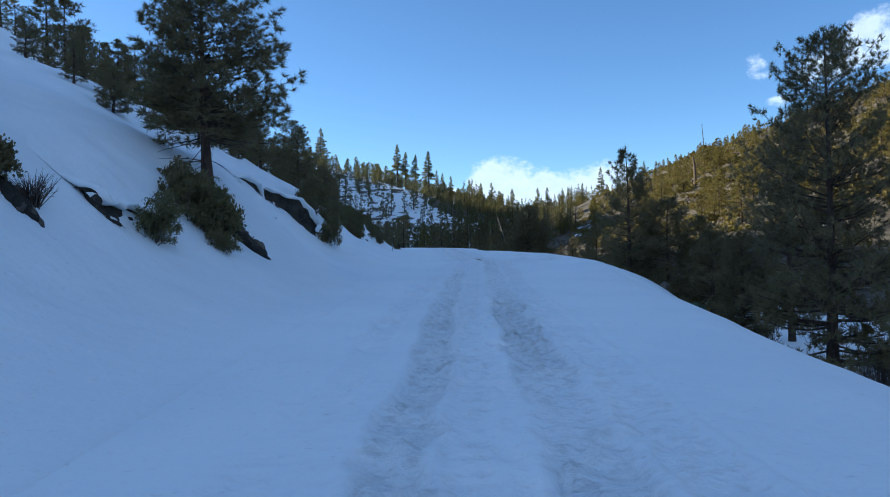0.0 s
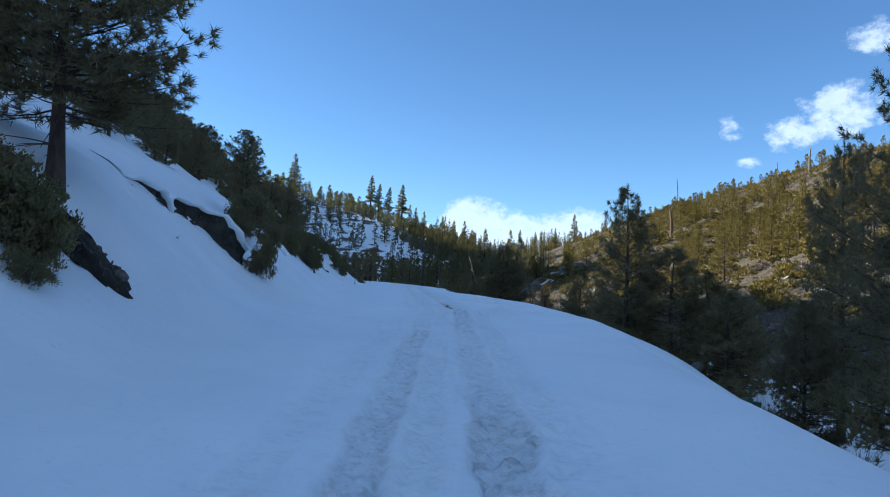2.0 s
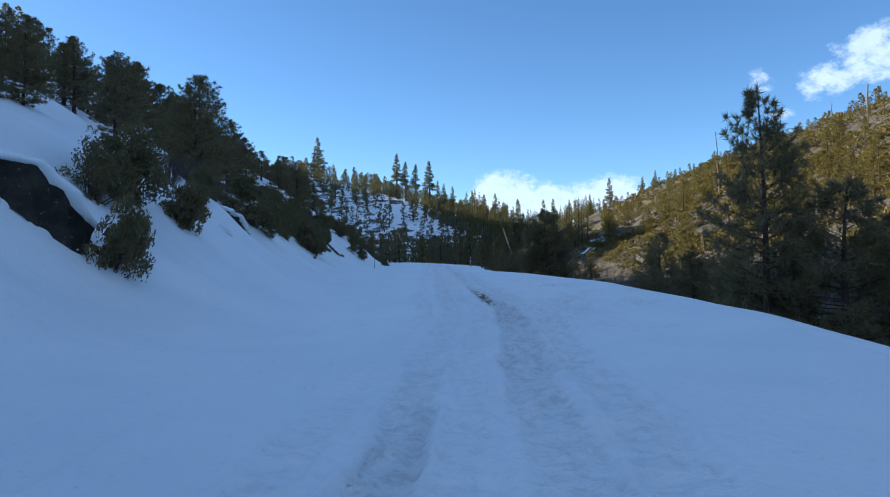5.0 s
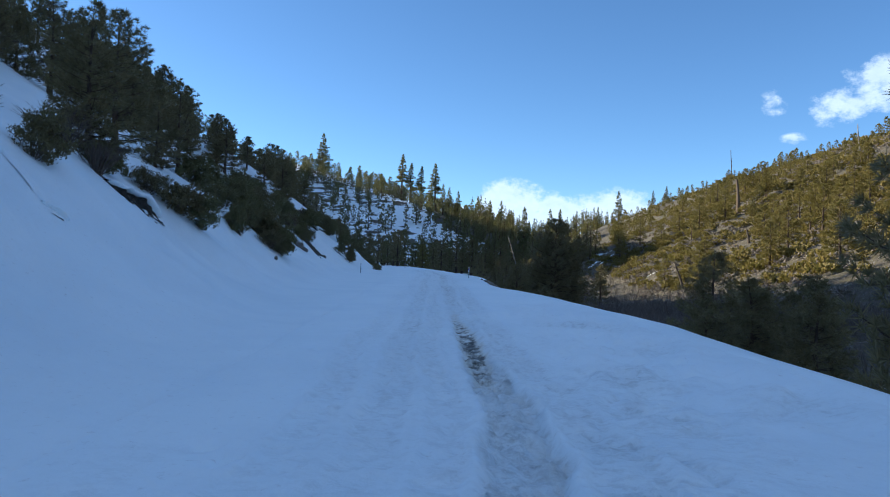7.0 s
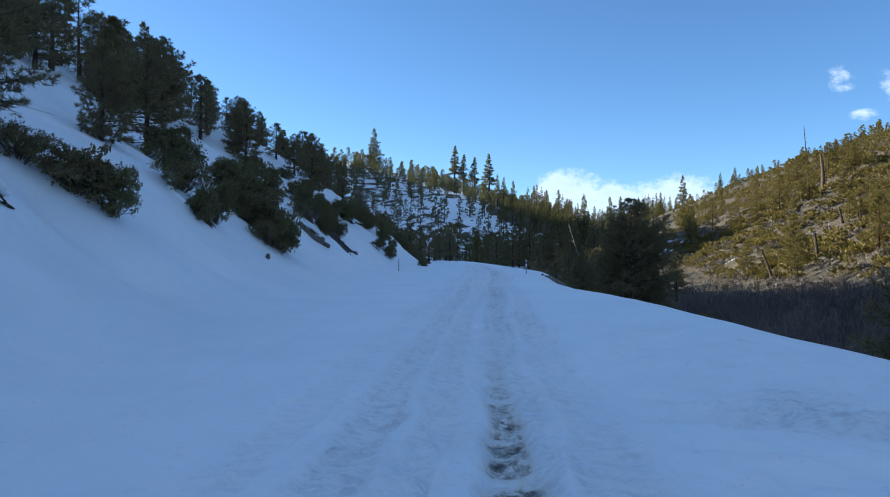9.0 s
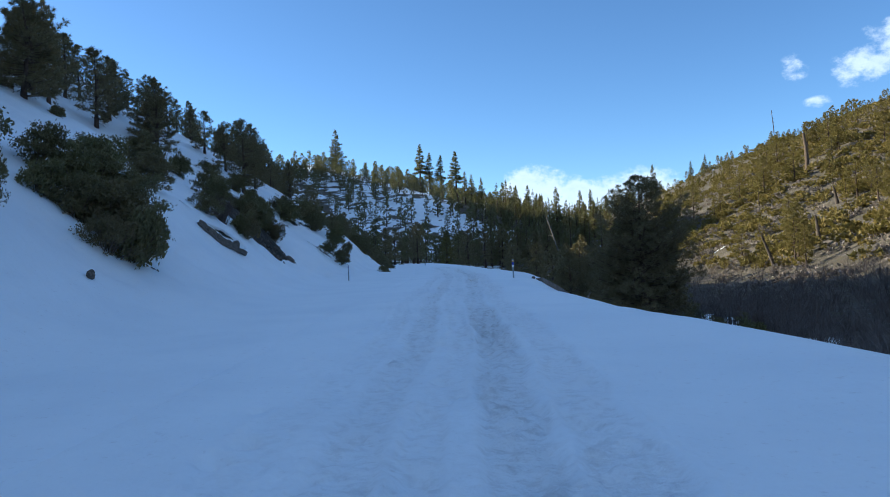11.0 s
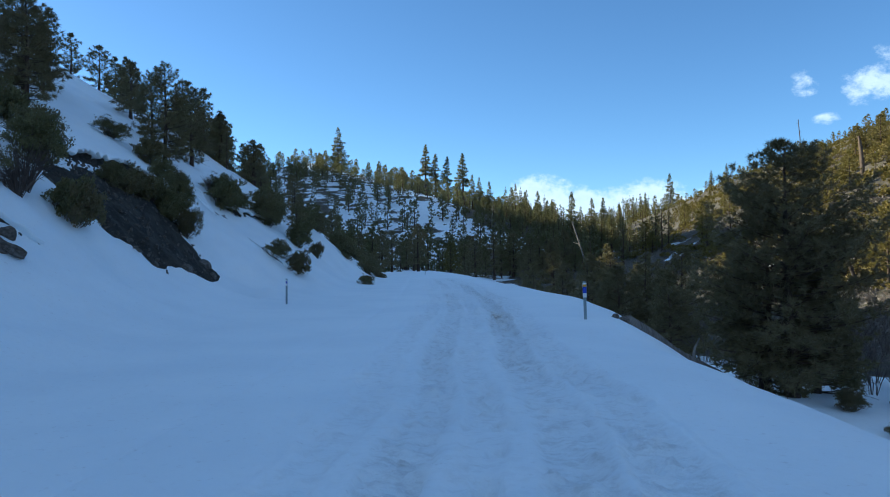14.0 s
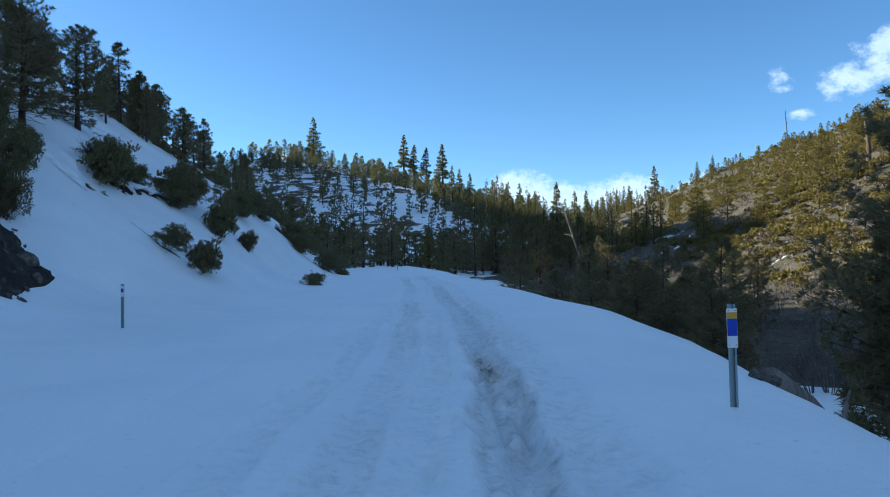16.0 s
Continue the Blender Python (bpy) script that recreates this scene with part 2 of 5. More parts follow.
def value_noise(x, y, seed=0):
    x, y = np.asarray(x, float), np.asarray(y, float)
    xi, yi = np.floor(x).astype(np.int64), np.floor(y).astype(np.int64)
    fx, fy = x - xi, y - yi
    fx, fy = fx * fx * (3 - 2 * fx), fy * fy * (3 - 2 * fy)

    def h(a, b):
        n = (a * 374761393 + b * 668265263 + seed * 974634777) & 0x7fffffff
        n = ((n ^ (n >> 13)) * 1274126177) & 0x7fffffff
        return ((n ^ (n >> 16)) & 0xffff) / 32767.5 - 1
    return (h(xi, yi) * (1 - fx) + h(xi + 1, yi) * fx) * (1 - fy) + (h(xi, yi + 1) * (1 - fx) + h(xi + 1, yi + 1) * fx) * fy


def fractal(x, y, size, seed=0, octaves=3):
    return sum(value_noise(x / size * 2 ** k + 7.3 * k, y / size * 2 ** k - 3.1 * k, seed + k) / 2 ** k for k in range(octaves))


def soft(d, k):
    return k * np.logaddexp(0, d / k)


def smax(a, b, k):
    return k * np.logaddexp(a / k, b / k)


def smin(a, b, k):
    return -smax(-a, -b, k)


def land(x, y):
    """Height of the snow or soil at x, y, without the wheel tracks."""
    x, y = np.asarray(x, float), np.asarray(y, float)
    zr = road_z(y)
    # hill above the road
    wob = fractal(x * .25, y, 9, 3, 2)
    dd = soft(foot_x(y) - x + .55 * wob, .55)
    # a drift at the foot, a steep cut, then the natural slope
    upper = np.interp(y, (0, 50, 75, 120, 150, 175), (.50, .52, .60, .70, .76, .67))
    cut = .62 * dd + .45 * soft(dd - 2.3, .35) - (1.07 - upper) * soft(dd - 5.9, .5) - .20 * soft(dd - 25, 5)
    plain = .80 * dd - .13 * soft(dd - 6.6, 1.6) - .20 * soft(dd - 25, 5)
    near = np.clip((185 - y) / 25, 0, 1)
    bank = near * cut + (1 - near) * plain
    # hollows in the bank: a slide, and a scoop before it
    bank = bank - 1.4 * np.exp(-((x + 13.8) / 2.6) ** 2 - ((y - 116) / 7) ** 2) - .9 * np.exp(-((x + 17) / 3) ** 2 - ((y - 128) / 8) ** 2) - .6 * np.exp(-((x + 12) / 1.8) ** 2 - ((y - 93) / 9) ** 2)
    # tongues of drifted snow down the cut
    flute = np.clip((dd - .6) / 1.2, 0, 1) * np.clip((6.5 - dd) / 2, 0, 1) * near
    bank = bank + .26 * flute * fractal((y - .45 * x) * 1.0, x * .25, 2.3, 17, 2)
    far_left = np.clip((dd - 4) / 12, 0, 1)
    bank = bank + far_left * (1.1 * fractal(x, y, 26, 11, 3) + .25 * fractal(x, y, 5, 15, 2))
    bank = bank + .16 * np.clip(dd / 1.5, 0, 1) * fractal(x, y, 2.6, 21, 3)
    # unseen knoll added up the hill to shade the tall gully pines
    bank = bank + 15 * np.exp(-((x + 95) / 30) ** 2 - ((y - 60) / 42) ** 2)
    bank = smin(bank, 66 + 6 * fractal(x, y, 90, 5, 2), 6)
    # shoulder and slope down to the gully
    e = x - edge_x(y) + .3 * fractal(x * 0, y, 6, 31, 2)
    z = zr + bank - .80 * soft(e - .7, .5) - .002 * np.clip(x - 3, 0, 9) ** 2
    z = z + np.interp(y, (24, 32, 45, 56, 72, 82), (0, .17, .27, .27, .14, 0)) * np.exp(-((e + .4) / 1.5) ** 2)
    crest = np.interp(y, (0, 100, 300, 415, 487, 577, 680, 800), (60, 66, 74, 72, 60, 44, 34, 30))
    rise = .45 * soft(x - 41 - 5 * fractal(x * 0, y, 60, 41, 2), 5)
    right = np.interp(y, (0, 115, 145, 215, 265, 600), (-3.1, -2.6, -4.6, -3.6, .2, 3)) + .35 * fractal(x, y, 7, 45, 2) + np.clip((x - 40) / 20, 0, 1) * 1.6 * fractal(x, y, 30, 47, 3)
    right = right + smin(rise, crest + 5 * fractal(x, y, 70, 43, 2), 7)
    z = np.where(e > -3, smax(z, right, .5), z)
    # spur beyond the bend, and the wooded ridge that closes the valley
    ax, ay, bx, by = -130., 560., 62., 318.
    ll = math.hypot(bx - ax, by - ay)
    ux, uy = (bx - ax) / ll, (by - ay) / ll
    xs, ys = x - .027 * (y - 103), y + .027 * (x - 4)
    s, v = (xs - ax) * ux + (ys - ay) * uy, (xs - ax) * -uy + (ys - ay) * ux
    top = np.interp(s, (-300, 0, 55, 140, 200, 255, 309, 360, 420), (82, 74, 62, 41, 25, 9, -3, -14, -28))
    spur = top - .29 * (np.sqrt(v * v + 400) - 20) + 1.8 * fractal(x, y, 40, 53, 3)
    ridge = 31 + .12 * np.clip(-x, 0, 300) + 3 * fractal(x, y, 80, 61, 2) - .22 * np.clip(np.abs(y - 690) - 15, 0, 400)
    beyond = np.clip((y - 190) / 60, 0, 1)
    z = z + beyond * (smax(smax(z, spur, 2.5), ridge, 3) - z)
    # unseen high ground added to the west to keep the spur in shade
    west = 128 + 6 * fractal(x, y, 90, 73, 2) - .8 * np.abs(x + 275)
    high = np.clip((y - 304) / 24, 0, 1) * np.clip((800 - y) / 120, 0, 1) * np.clip((-x - 130) / 40, 0, 1)
    z = z + high * (smax(z, west, 5) - z)
    # far country
    out = np.clip((np.hypot(x, y - 300) - 750) / 800, 0, 1)
    return z * (1 - out) + out * (12 + 10 * fractal(x, y, 400, 71, 2))


def track(x, y):
    """Depth of the wheel tracks pressed into the snow, grit with some hollow shade in it, and breakage."""
    c = rut_x(y)
    dep, grit, tread = np.zeros_like(x), np.zeros_like(x), np.zeros_like(x)
    wander = .10 * fractal(x * 0, y, 6, 81, 2)
    chunk = fractal(x, y * 1.5, .26, 100, 3)
    crumb = np.clip(fractal(x * .8, y * 1.6, .20, 98, 2) - .25, 0, 1)
    # offset, half width, depth, roughness, dirt
    for k, (off, wide, deep, rough, dirt) in enumerate(((.12, .33, .100, .070, .42), (-1.35, .27, .064, .058, .14), (.92, .30, .038, .036, .06), (-.70, .20, .026, .030, .05), (-2.2, .24, .024, .024, .03))):
        u = (x - c - off - wander * (1 + .4 * k)) / wide + .30 * fractal(x, y, .8, 90 + k, 2)
        body = np.clip((1.18 - np.abs(u)) / .32, 0, 1)
        body = body * body * (3 - 2 * body)
        keep = np.clip(.85 + .5 * fractal(x * 0 + k * 17, y, 7, 95, 2), .4, 1.2)
        tread += keep * body * deep / .13
        dep += keep * (deep * body - .028 * np.exp(-((np.abs(u) - 1.3) / .22) ** 2))
        dep += keep * body * rough * (chunk * .8 - 1.9 * crumb)
        # dirt tone also deepens with chunk, so hollow shade is in the colour
        grit += keep * dirt * body * np.clip(.42 + .5 * fractal(x * 2.2, y * .6, 1.5, 97 + k, 3) + .35 * chunk, 0, 1)
    churn = np.clip(tread * 1.15 + .22 * np.exp(-((x - c + .5) / 2.0) ** 4), 0, 1)
    dep += .012 * np.exp(-((x - c + .6) / 2.0) ** 4) * (chunk + 2 * fractal(x, y, 1.2, 99, 2) - 2 * crumb)
    # a line of boot prints between the wheels, wandering off to one side here and there
    g = np.random.default_rng(83)
    step = 0.0
    while step < 122:
        step += g.uniform(.34, .62)
        side = g.choice((-.62, -.55, -.48, .62, -2.7)) + g.normal(0, .16)
        row = slice(*np.searchsorted(y[:, 0], (step - .6, step + .6)))
        a, b = x[row] - c[row] - side, y[row] - step
        turn = g.uniform(-.4, .4)
        pit = np.exp(-(((a + turn * b) / g.uniform(.09, .14)) ** 2 + (b / g.uniform(.15, .22)) ** 2) ** 2)
        dep[row] += g.uniform(.07, .13) * pit
        tread[row] += .5 * pit
    # short cross-cuts left by the tyre lugs, pressed in and darker in colour
    wheel = np.clip(tread * 1.6, 0, 1)
    cuts = np.clip(fractal(x * .42, y, .24, 117, 2) - .42, 0, 1) * np.clip(.6 + fractal(x * 0, y, 3.0, 118, 2), 0, 1)
    dep += .085 * wheel * cuts
    grit += .35 * wheel * cuts
    # a stretch worn down to the gravel, and a steep-sided trench further on
    along = np.clip((y - 43) / 5, 0, 1) * np.clip((60 - y) / 9, 0, 1)
    rag = fractal(x, y * .5, .34, 102, 3) * .30
    hole = along * np.clip(1.7 - np.abs(x - c - .04) / (.08 + .11 * along) + rag, 0, 1)
    dep += .11 * hole
    grit += 1.7 * hole * np.clip(1.0 + .7 * fractal(x * .5, y * 1.6, .5, 105, 3), 0, 1)
    along = np.clip((y - 98) / 4, 0, 1) * np.clip((126 - y) / 10, 0, 1)
    u = x - c
    trench = along * np.clip((u + .07 + .03 * fractal(x * 0, y, .7, 106, 2)) / .06, 0, 1) * np.clip(1 - (u - .24 - .08 * fractal(x * 0, y, 1.1, 110, 2)) / .14, 0, 1)
    slump = along * np.clip((u - .18) / .12, 0, 1) * np.clip((1.05 - u) / .8, 0, 1)
    dep += trench * (.16 + .03 * fractal(x, y, .3, 108, 2)) + slump * (.05 + .07 * np.abs(fractal(x * .6 + y * .3, y, .4, 112, 3)))
    dirty = np.exp(-((y - 107.3) / 1.7) ** 2)
    grit += trench * (.08 + 1.25 * dirty * np.clip(.55 + .8 * fractal(x, y, .45, 114, 3), 0, 1)) + slump * .07 * np.clip(.5 + .9 * fractal(x, y * .6, .5, 116, 3), 0, 1)
    churn = np.clip(churn + .45 * slump, 0, 1)
    # trampled lumps on the shoulder
    along = np.clip((y - 40) / 3, 0, 1) * np.clip((66 - y) / 8, 0, 1) * np.clip((x - 3.9) / .8, 0, 1)
    dep += along * (.22 * np.abs(fractal(x, y, 1.1, 107, 3)) + .06 * fractal(x, y, .35, 109, 2) - .08)
    churn = np.clip(churn + .8 * along * np.clip(.2 + fractal(x, y, 1.8, 115, 2), 0, 1), 0, 1)
    patch = np.exp(-((x - 4.7) / 1.05) ** 4 - ((y - 41.5) / 5.0) ** 4) + .8 * np.exp(-((x + .6) / .5) ** 4 - ((y - 39.0) / 1.6) ** 4)
    crease = np.clip(1 - np.abs(fractal(x * .55, y * 1.3, 1.0, 119, 3)) * 5, 0, 1)
    dep += patch * (.09 * crease - .05 * fractal(x, y, .8, 121, 2))
    drag = np.exp(-((y - 37.3 - .55 * (x - 5.4) ** 2 - .12 * fractal(x, y * 0, .6, 123, 2)) / .16) ** 2) * np.clip((x - 4.4) / .4, 0, 1) * np.clip((6.7 - x) / .5, 0, 1)
    dep += .09 * drag
    churn = np.clip(churn + patch * (.25 + .6 * crease) + .7 * drag, 0, 1)
    dep += .012 * fractal(x, y, .9, 111, 3) + .05 * fractal(x, y, 3.5, 113, 2)
    return dep, np.clip(grit, 0, 1.6), churn

# ---- mesh helpers ----
def mesh_of(name, verts, faces, mat, smooth=True):
    """A mesh from arrays: verts (n, 3), faces (m, 3 or 4)."""
    me = bpy.data.meshes.new(name)
    verts, faces = np.asarray(verts, np.float32), np.asarray(faces, np.int32)
    k = faces.shape[1]
    me.vertices.add(len(verts)), me.loops.add(faces.size), me.polygons.add(len(faces))
    me.vertices.foreach_set("co", verts.ravel())
    me.loops.foreach_set("vertex_index", faces.ravel())
    me.polygons.foreach_set("loop_start", np.arange(0, faces.size, k, dtype=np.int32))
    me.update(calc_edges=True)
    me.polygons.foreach_set("use_smooth", np.full(len(faces), smooth))
    me.materials.append(mat)
    me.validate()
    return me


def part(name, data, parent, label=""):
    ob = new(name, data)
    ob.parent = parent
    return tagged(ob, label) if label else ob


def thing(name, label, category, m=None, group="", kind=""):
    ob = tagged(new(name), label, category, group, kind)
    if m is not None:
        ob.matrix_basis = m
    return ob


def bm_mesh(name, bm, mat, smooth=False):
    me = bpy.data.meshes.new(name)
    bm.normal_update()
    bm.to_mesh(me)
    bm.free()
    for p in me.polygons:
        p.use_smooth = smooth
    me.materials.append(mat)
    return me


def tubes(paths, sides=5):
    """Many tapered tubes in one go. paths: list of (points (n, 3), radii (n))."""
    vs, fs, base = [], [], 0
    ang = np.arange(sides) / sides * 2 * np.pi
    for pts, rad in paths:
        pts, rad = np.asarray(pts, float), np.asarray(rad, float)
        d = np.gradient(pts, axis=0)
        d /= np.linalg.norm(d, axis=1)[:, None] + 1e-9
        ref = np.where(np.abs(d[:, 2:3]) > .9, [[1., 0, 0]], [[0, 0, 1.]])
        u = np.cross(d, ref)
        u /= np.linalg.norm(u, axis=1)[:, None] + 1e-9
        w = np.cross(d, u)
        ring = pts[:, None] + rad[:, None, None] * (np.cos(ang)[None, :, None] * u[:, None] + np.sin(ang)[None, :, None] * w[:, None])
        n = len(pts)
        vs.append(ring.reshape(-1, 3))
        i, j = np.meshgrid(np.arange(n - 1), np.arange(sides), indexing="ij")
        a, b = i * sides + j, i * sides + (j + 1) % sides
        fs.append(np.stack([a, b, b + sides, a + sides], -1).reshape(-1, 4) + base)
        base += n * sides
    return np.concatenate(vs), np.concatenate(fs)


def spikes(rng, centres, dirs, count, length, width, spread, scale=None):
    """Tufts: count slim blades from each centre, fanned about its direction. Returns verts and triangles."""
    n = len(centres)
    c = np.repeat(np.asarray(centres), count, 0)
    d = np.repeat(np.asarray(dirs), count, 0) + rng.normal(0, spread, (n * count, 3))
    d /= np.linalg.norm(d, axis=1)[:, None] + 1e-9
    side = np.cross(d, rng.normal(0, 1, d.shape))
    side /= np.linalg.norm(side, axis=1)[:, None] + 1e-9
    k = np.ones((len(c), 1)) if scale is None else np.repeat(scale, count)[:, None]
    ln, width = length * k * rng.uniform(.65, 1.15, (len(c), 1)), width * k
    start = c + d * ln * .08
    v = np.stack([start - side * width, start + side * width, c + d * ln], 1).reshape(-1, 3)
    return v, np.arange(len(v)).reshape(-1, 3)


def leaves(rng, centres, dirs, count, spread_r, size, spread=.9):
    """Small pointed leaves (two triangles each) in clusters round the centres."""
    n = len(centres) * count
    c = np.repeat(np.asarray(centres), count, 0) + rng.normal(0, spread_r, (n, 3))
    d = np.repeat(np.asarray(dirs), count, 0) + rng.normal(0, spread, (n, 3))
    d /= np.linalg.norm(d, axis=1)[:, None] + 1e-9
    side = np.cross(d, rng.normal(0, 1, d.shape))
    side /= np.linalg.norm(side, axis=1)[:, None] + 1e-9
    sz = size * rng.uniform(.6, 1.3, (n, 1))
    lift = np.cross(side, d) * sz * .18
    v = np.stack([c, c + d * sz * .55 + side * sz * .36 + lift, c + d * sz * 1.1, c + d * sz * .55 - side * sz * .36 + lift], 1).reshape(-1, 3)
    k = np.arange(n)[:, None] * 4
    return v, np.concatenate([k + [[0, 1, 2]], k + [[0, 2, 3]]], 0)


def conifer(seed, H, R, bare, detail, habit="pine"):
    """Trunk-with-limbs and crown arrays of a conifer. bare: share of the height without live limbs; detail: 4 beside the road, 3 near, 2 middle, 1 far."""
    fine, detail = detail == 4, min(detail, 3)
    rng = np.random.default_rng(seed)
    fir = habit == "fir"
    r0 = .017 * H + .04
    n = 12
    t = np.linspace(0, 1, n)
    bend = rng.normal(0, .012 * H, 2)
    axis = np.stack([bend[0] * np.sin(t * 2.6), bend[1] * np.sin(t * 3.1), t * H], 1)
    axis[0, 2] -= .5
    flare = 1 + .45 * np.exp(-t * 14)
    paths = [(axis, r0 * (1 - t * .93) * flare)]
    step = {3: .036, 2: .056, 1: .08}[detail] * (.7 if fir else 1) * (.8 if fine else 1)
    cen, dirs, tuft = [], [], []
    u = bare
    lean = rng.uniform(0, 2 * np.pi)
    while u < .985:
        v = (u - bare) / (1 - bare)
        size = 1.12 - .55 * v ** 1.5 if fir else 1.08 - .25 * v
        if fir:
            reach = R * (1 - v) ** .8 * (.6 + .4 * min(1, v * 5 + .3))
        else:
            reach = R * 1.5 * (v + .12) ** .34 * (1 - v) ** .8
        for b in range(int(rng.integers(6, 9)) if fine else int(rng.integers(4, 6)) if detail > 1 else 4):
            a = rng.uniform(0, 2 * np.pi)
            ln = max(.12, reach * rng.uniform(.55, 1.12) * (1 + .16 * np.cos(a - lean)))
            z = (u + rng.uniform(-.4, .4) * step) * H
            root = np.array([np.interp(z, axis[:, 2], axis[:, 0]), np.interp(z, axis[:, 2], axis[:, 1]), z])
            rise = (-.30 + .25 * v if fir else -.16 + .75 * v) + rng.normal(0, .09)
            s = np.linspace(0, 1, 4 if detail == 3 else 3)
            out = np.array([np.cos(a), np.sin(a), 0])
            curve = root + s[:, None] * ln * out + np.array([0, 0, 1]) * (ln * (rise * s + (.12 if fir else .24) * s ** 2.2))[:, None]
            br = max(.006, r0 * .26 * (1 - v * .7) * min(1, ln / R + .2))
            if detail > 1:
                paths.append((curve, br * (1 - s * .8)))
            side = np.array([-out[1], out[0], 0])
            k = max(2, int(round(ln / ({3: .22, 2: .40, 1: .9}[detail]))))
            first = .12 if fir else .30
            for q in range(k):
                f = first + (1 - first) * (q + rng.uniform(.2, 1)) / k
                p = root + f * ln * out + np.array([0, 0, ln * (rise * f + (.12 if fir else .24) * f ** 2.2)])
                wide = ln * .42 * (1.12 - f) + .05
                for sgn in ((-1, 1) if detail > 1 else (rng.choice([-1, 1]),)):
                    off = wide * rng.uniform(.2, 1)
                    tip = p + sgn * side * off + out * off * .55 + np.array([0, 0, rng.normal(.02, .05) * ln])
                    if detail == 3 and off > .34:
                        paths.append((np.stack([p, tip]), np.array([.008, .004])))
                    cen.append(tip)
                    tuft.append(size)
                    dirs.append(out * .7 + sgn * side * .45 + np.array([0, 0, .1 if fir else .55]))
            cen.append(curve[-1])
            tuft.append(size)
            dirs.append(out * .8 + np.array([0, 0, .3]))
        u += step * rng.uniform(.8, 1.2) * (1.15 - .35 * v)
    cen.append(axis[-1]), dirs.append(np.array([0, 0, 1.])), tuft.append(.9)
    # dead lower limbs
    if detail > 1 and bare > .08:
        for b in range(10 if detail == 3 else 5):
            z = rng.uniform(.45, 1) * bare * H
            a = rng.uniform(0, 2 * np.pi)
            out = np.array([np.cos(a), np.sin(a), rng.uniform(-.25, .15)])
            root = np.array([np.interp(z, axis[:, 2], axis[:, 0]), np.interp(z, axis[:, 2], axis[:, 1]), z])
            s = np.linspace(0, 1, 4)[:, None]
            ln = R * rng.uniform(.3, .75)
            paths.append((root + s * out * ln + np.array([0, 0, -.15]) * s ** 2 * ln, .02 * (1 - s[:, 0] * .75)))
    cen, dirs = np.array(cen), np.array(dirs)
    dirs /= np.linalg.norm(dirs, axis=1)[:, None]
    count, length, width, spread = {3: (15, .31, .017, .8), 2: (10, .43 * (H / 7.5) ** .75, .032 * (H / 7.5) ** .75, .8), 1: (5, .024 * H + .42, .072 + .0072 * H, .85)}[detail]
    if fine:
        count, length, width = 24, .25, .013
    if fir:
        length, spread = length * .8, spread * 1.1
        count += 1 if detail == 2 else 0
    cv, cf = spikes(rng, cen, dirs, count, length, width, spread, np.array(tuft))
    tv, tf = tubes(paths[:1], 8 if detail > 1 else 5)
    if len(paths) > 1:
        bv, bf = tubes(paths[1:], 3)
        tv, tf = np.concatenate([tv, bv]), np.concatenate([tf, bf + len(tv)])
    return tv, tf, cv, cf


def shrub(seed, R, H, count, leaf, stems=16, per=9):
    """Many-stemmed evergreen shrub with leafy clumps at the ends of its branches: stems and leaf arrays; it is R wide to each side and H high."""
    rng = np.random.default_rng(seed)
    paths, cen, dirs, tips = [], [], [], []
    for k in range(stems):
        a, out = k * 2.4 + rng.uniform(-.5, .5), math.sqrt((k + .5) / stems) * rng.uniform(.75, 1.0)
        tip = np.array([np.cos(a) * R * out * .88, np.sin(a) * R * out * .88, H * (.90 - .62 * out ** 2.2) * rng.uniform(.68, 1.16)])
        mid = tip * .5 + rng.normal(0, .08 * R, 3)
        s = np.linspace(0, 1, 5)[:, None]
        pts = (1 - s) ** 2 * np.array([tip[0] * .08, tip[1] * .08, -.15]) + 2 * s * (1 - s) * mid + s * s * tip
        paths.append((pts, .026 * (1 - s[:, 0] * .75) * (H / 1.5)))
        tips.append((tip, rng.uniform(.16, .32) * R))
        for b in range(2):
            q = pts[2 + b]
            e = q + rng.normal(0, .2, 3) * R + np.array([0, 0, .08 * H])
            e[2] = max(e[2], .1 * H)
            paths.append((np.stack([q, (q + e) / 2 + rng.normal(0, .03, 3), e]), np.array([.012, .008, .004]) * (H / 1.5)))
            tips.append((e, rng.uniform(.10, .20) * R))
    share = np.array([r * r for _, r in tips])
    for k in rng.choice(len(tips), count, p=share / share.sum()):
        c, r = tips[k]
        d = rng.normal(0, 1, 3)
        d[2] = abs(d[2]) * 1.1 - .35
        d /= np.linalg.norm(d)
        cen.append(c + d * r * rng.uniform(.45, 1.05) * np.array([1, 1, .72]))
        dirs.append(d * .7 + np.array([0, 0, .5]))
    lv, lf = leaves(rng, np.array(cen), np.array(dirs), per, .045 * max(R, .8), leaf)
    keep = lv[:, 2].reshape(-1, 4).min(1) > -.05
    lv = lv.reshape(-1, 4, 3)[keep].reshape(-1, 3)
    k = np.arange(len(lv) // 4)[:, None] * 4
    lf = np.concatenate([k + [[0, 1, 2]], k + [[0, 2, 3]]], 0)
    tv, tf = tubes(paths, 3)
    return tv, tf, lv, lf


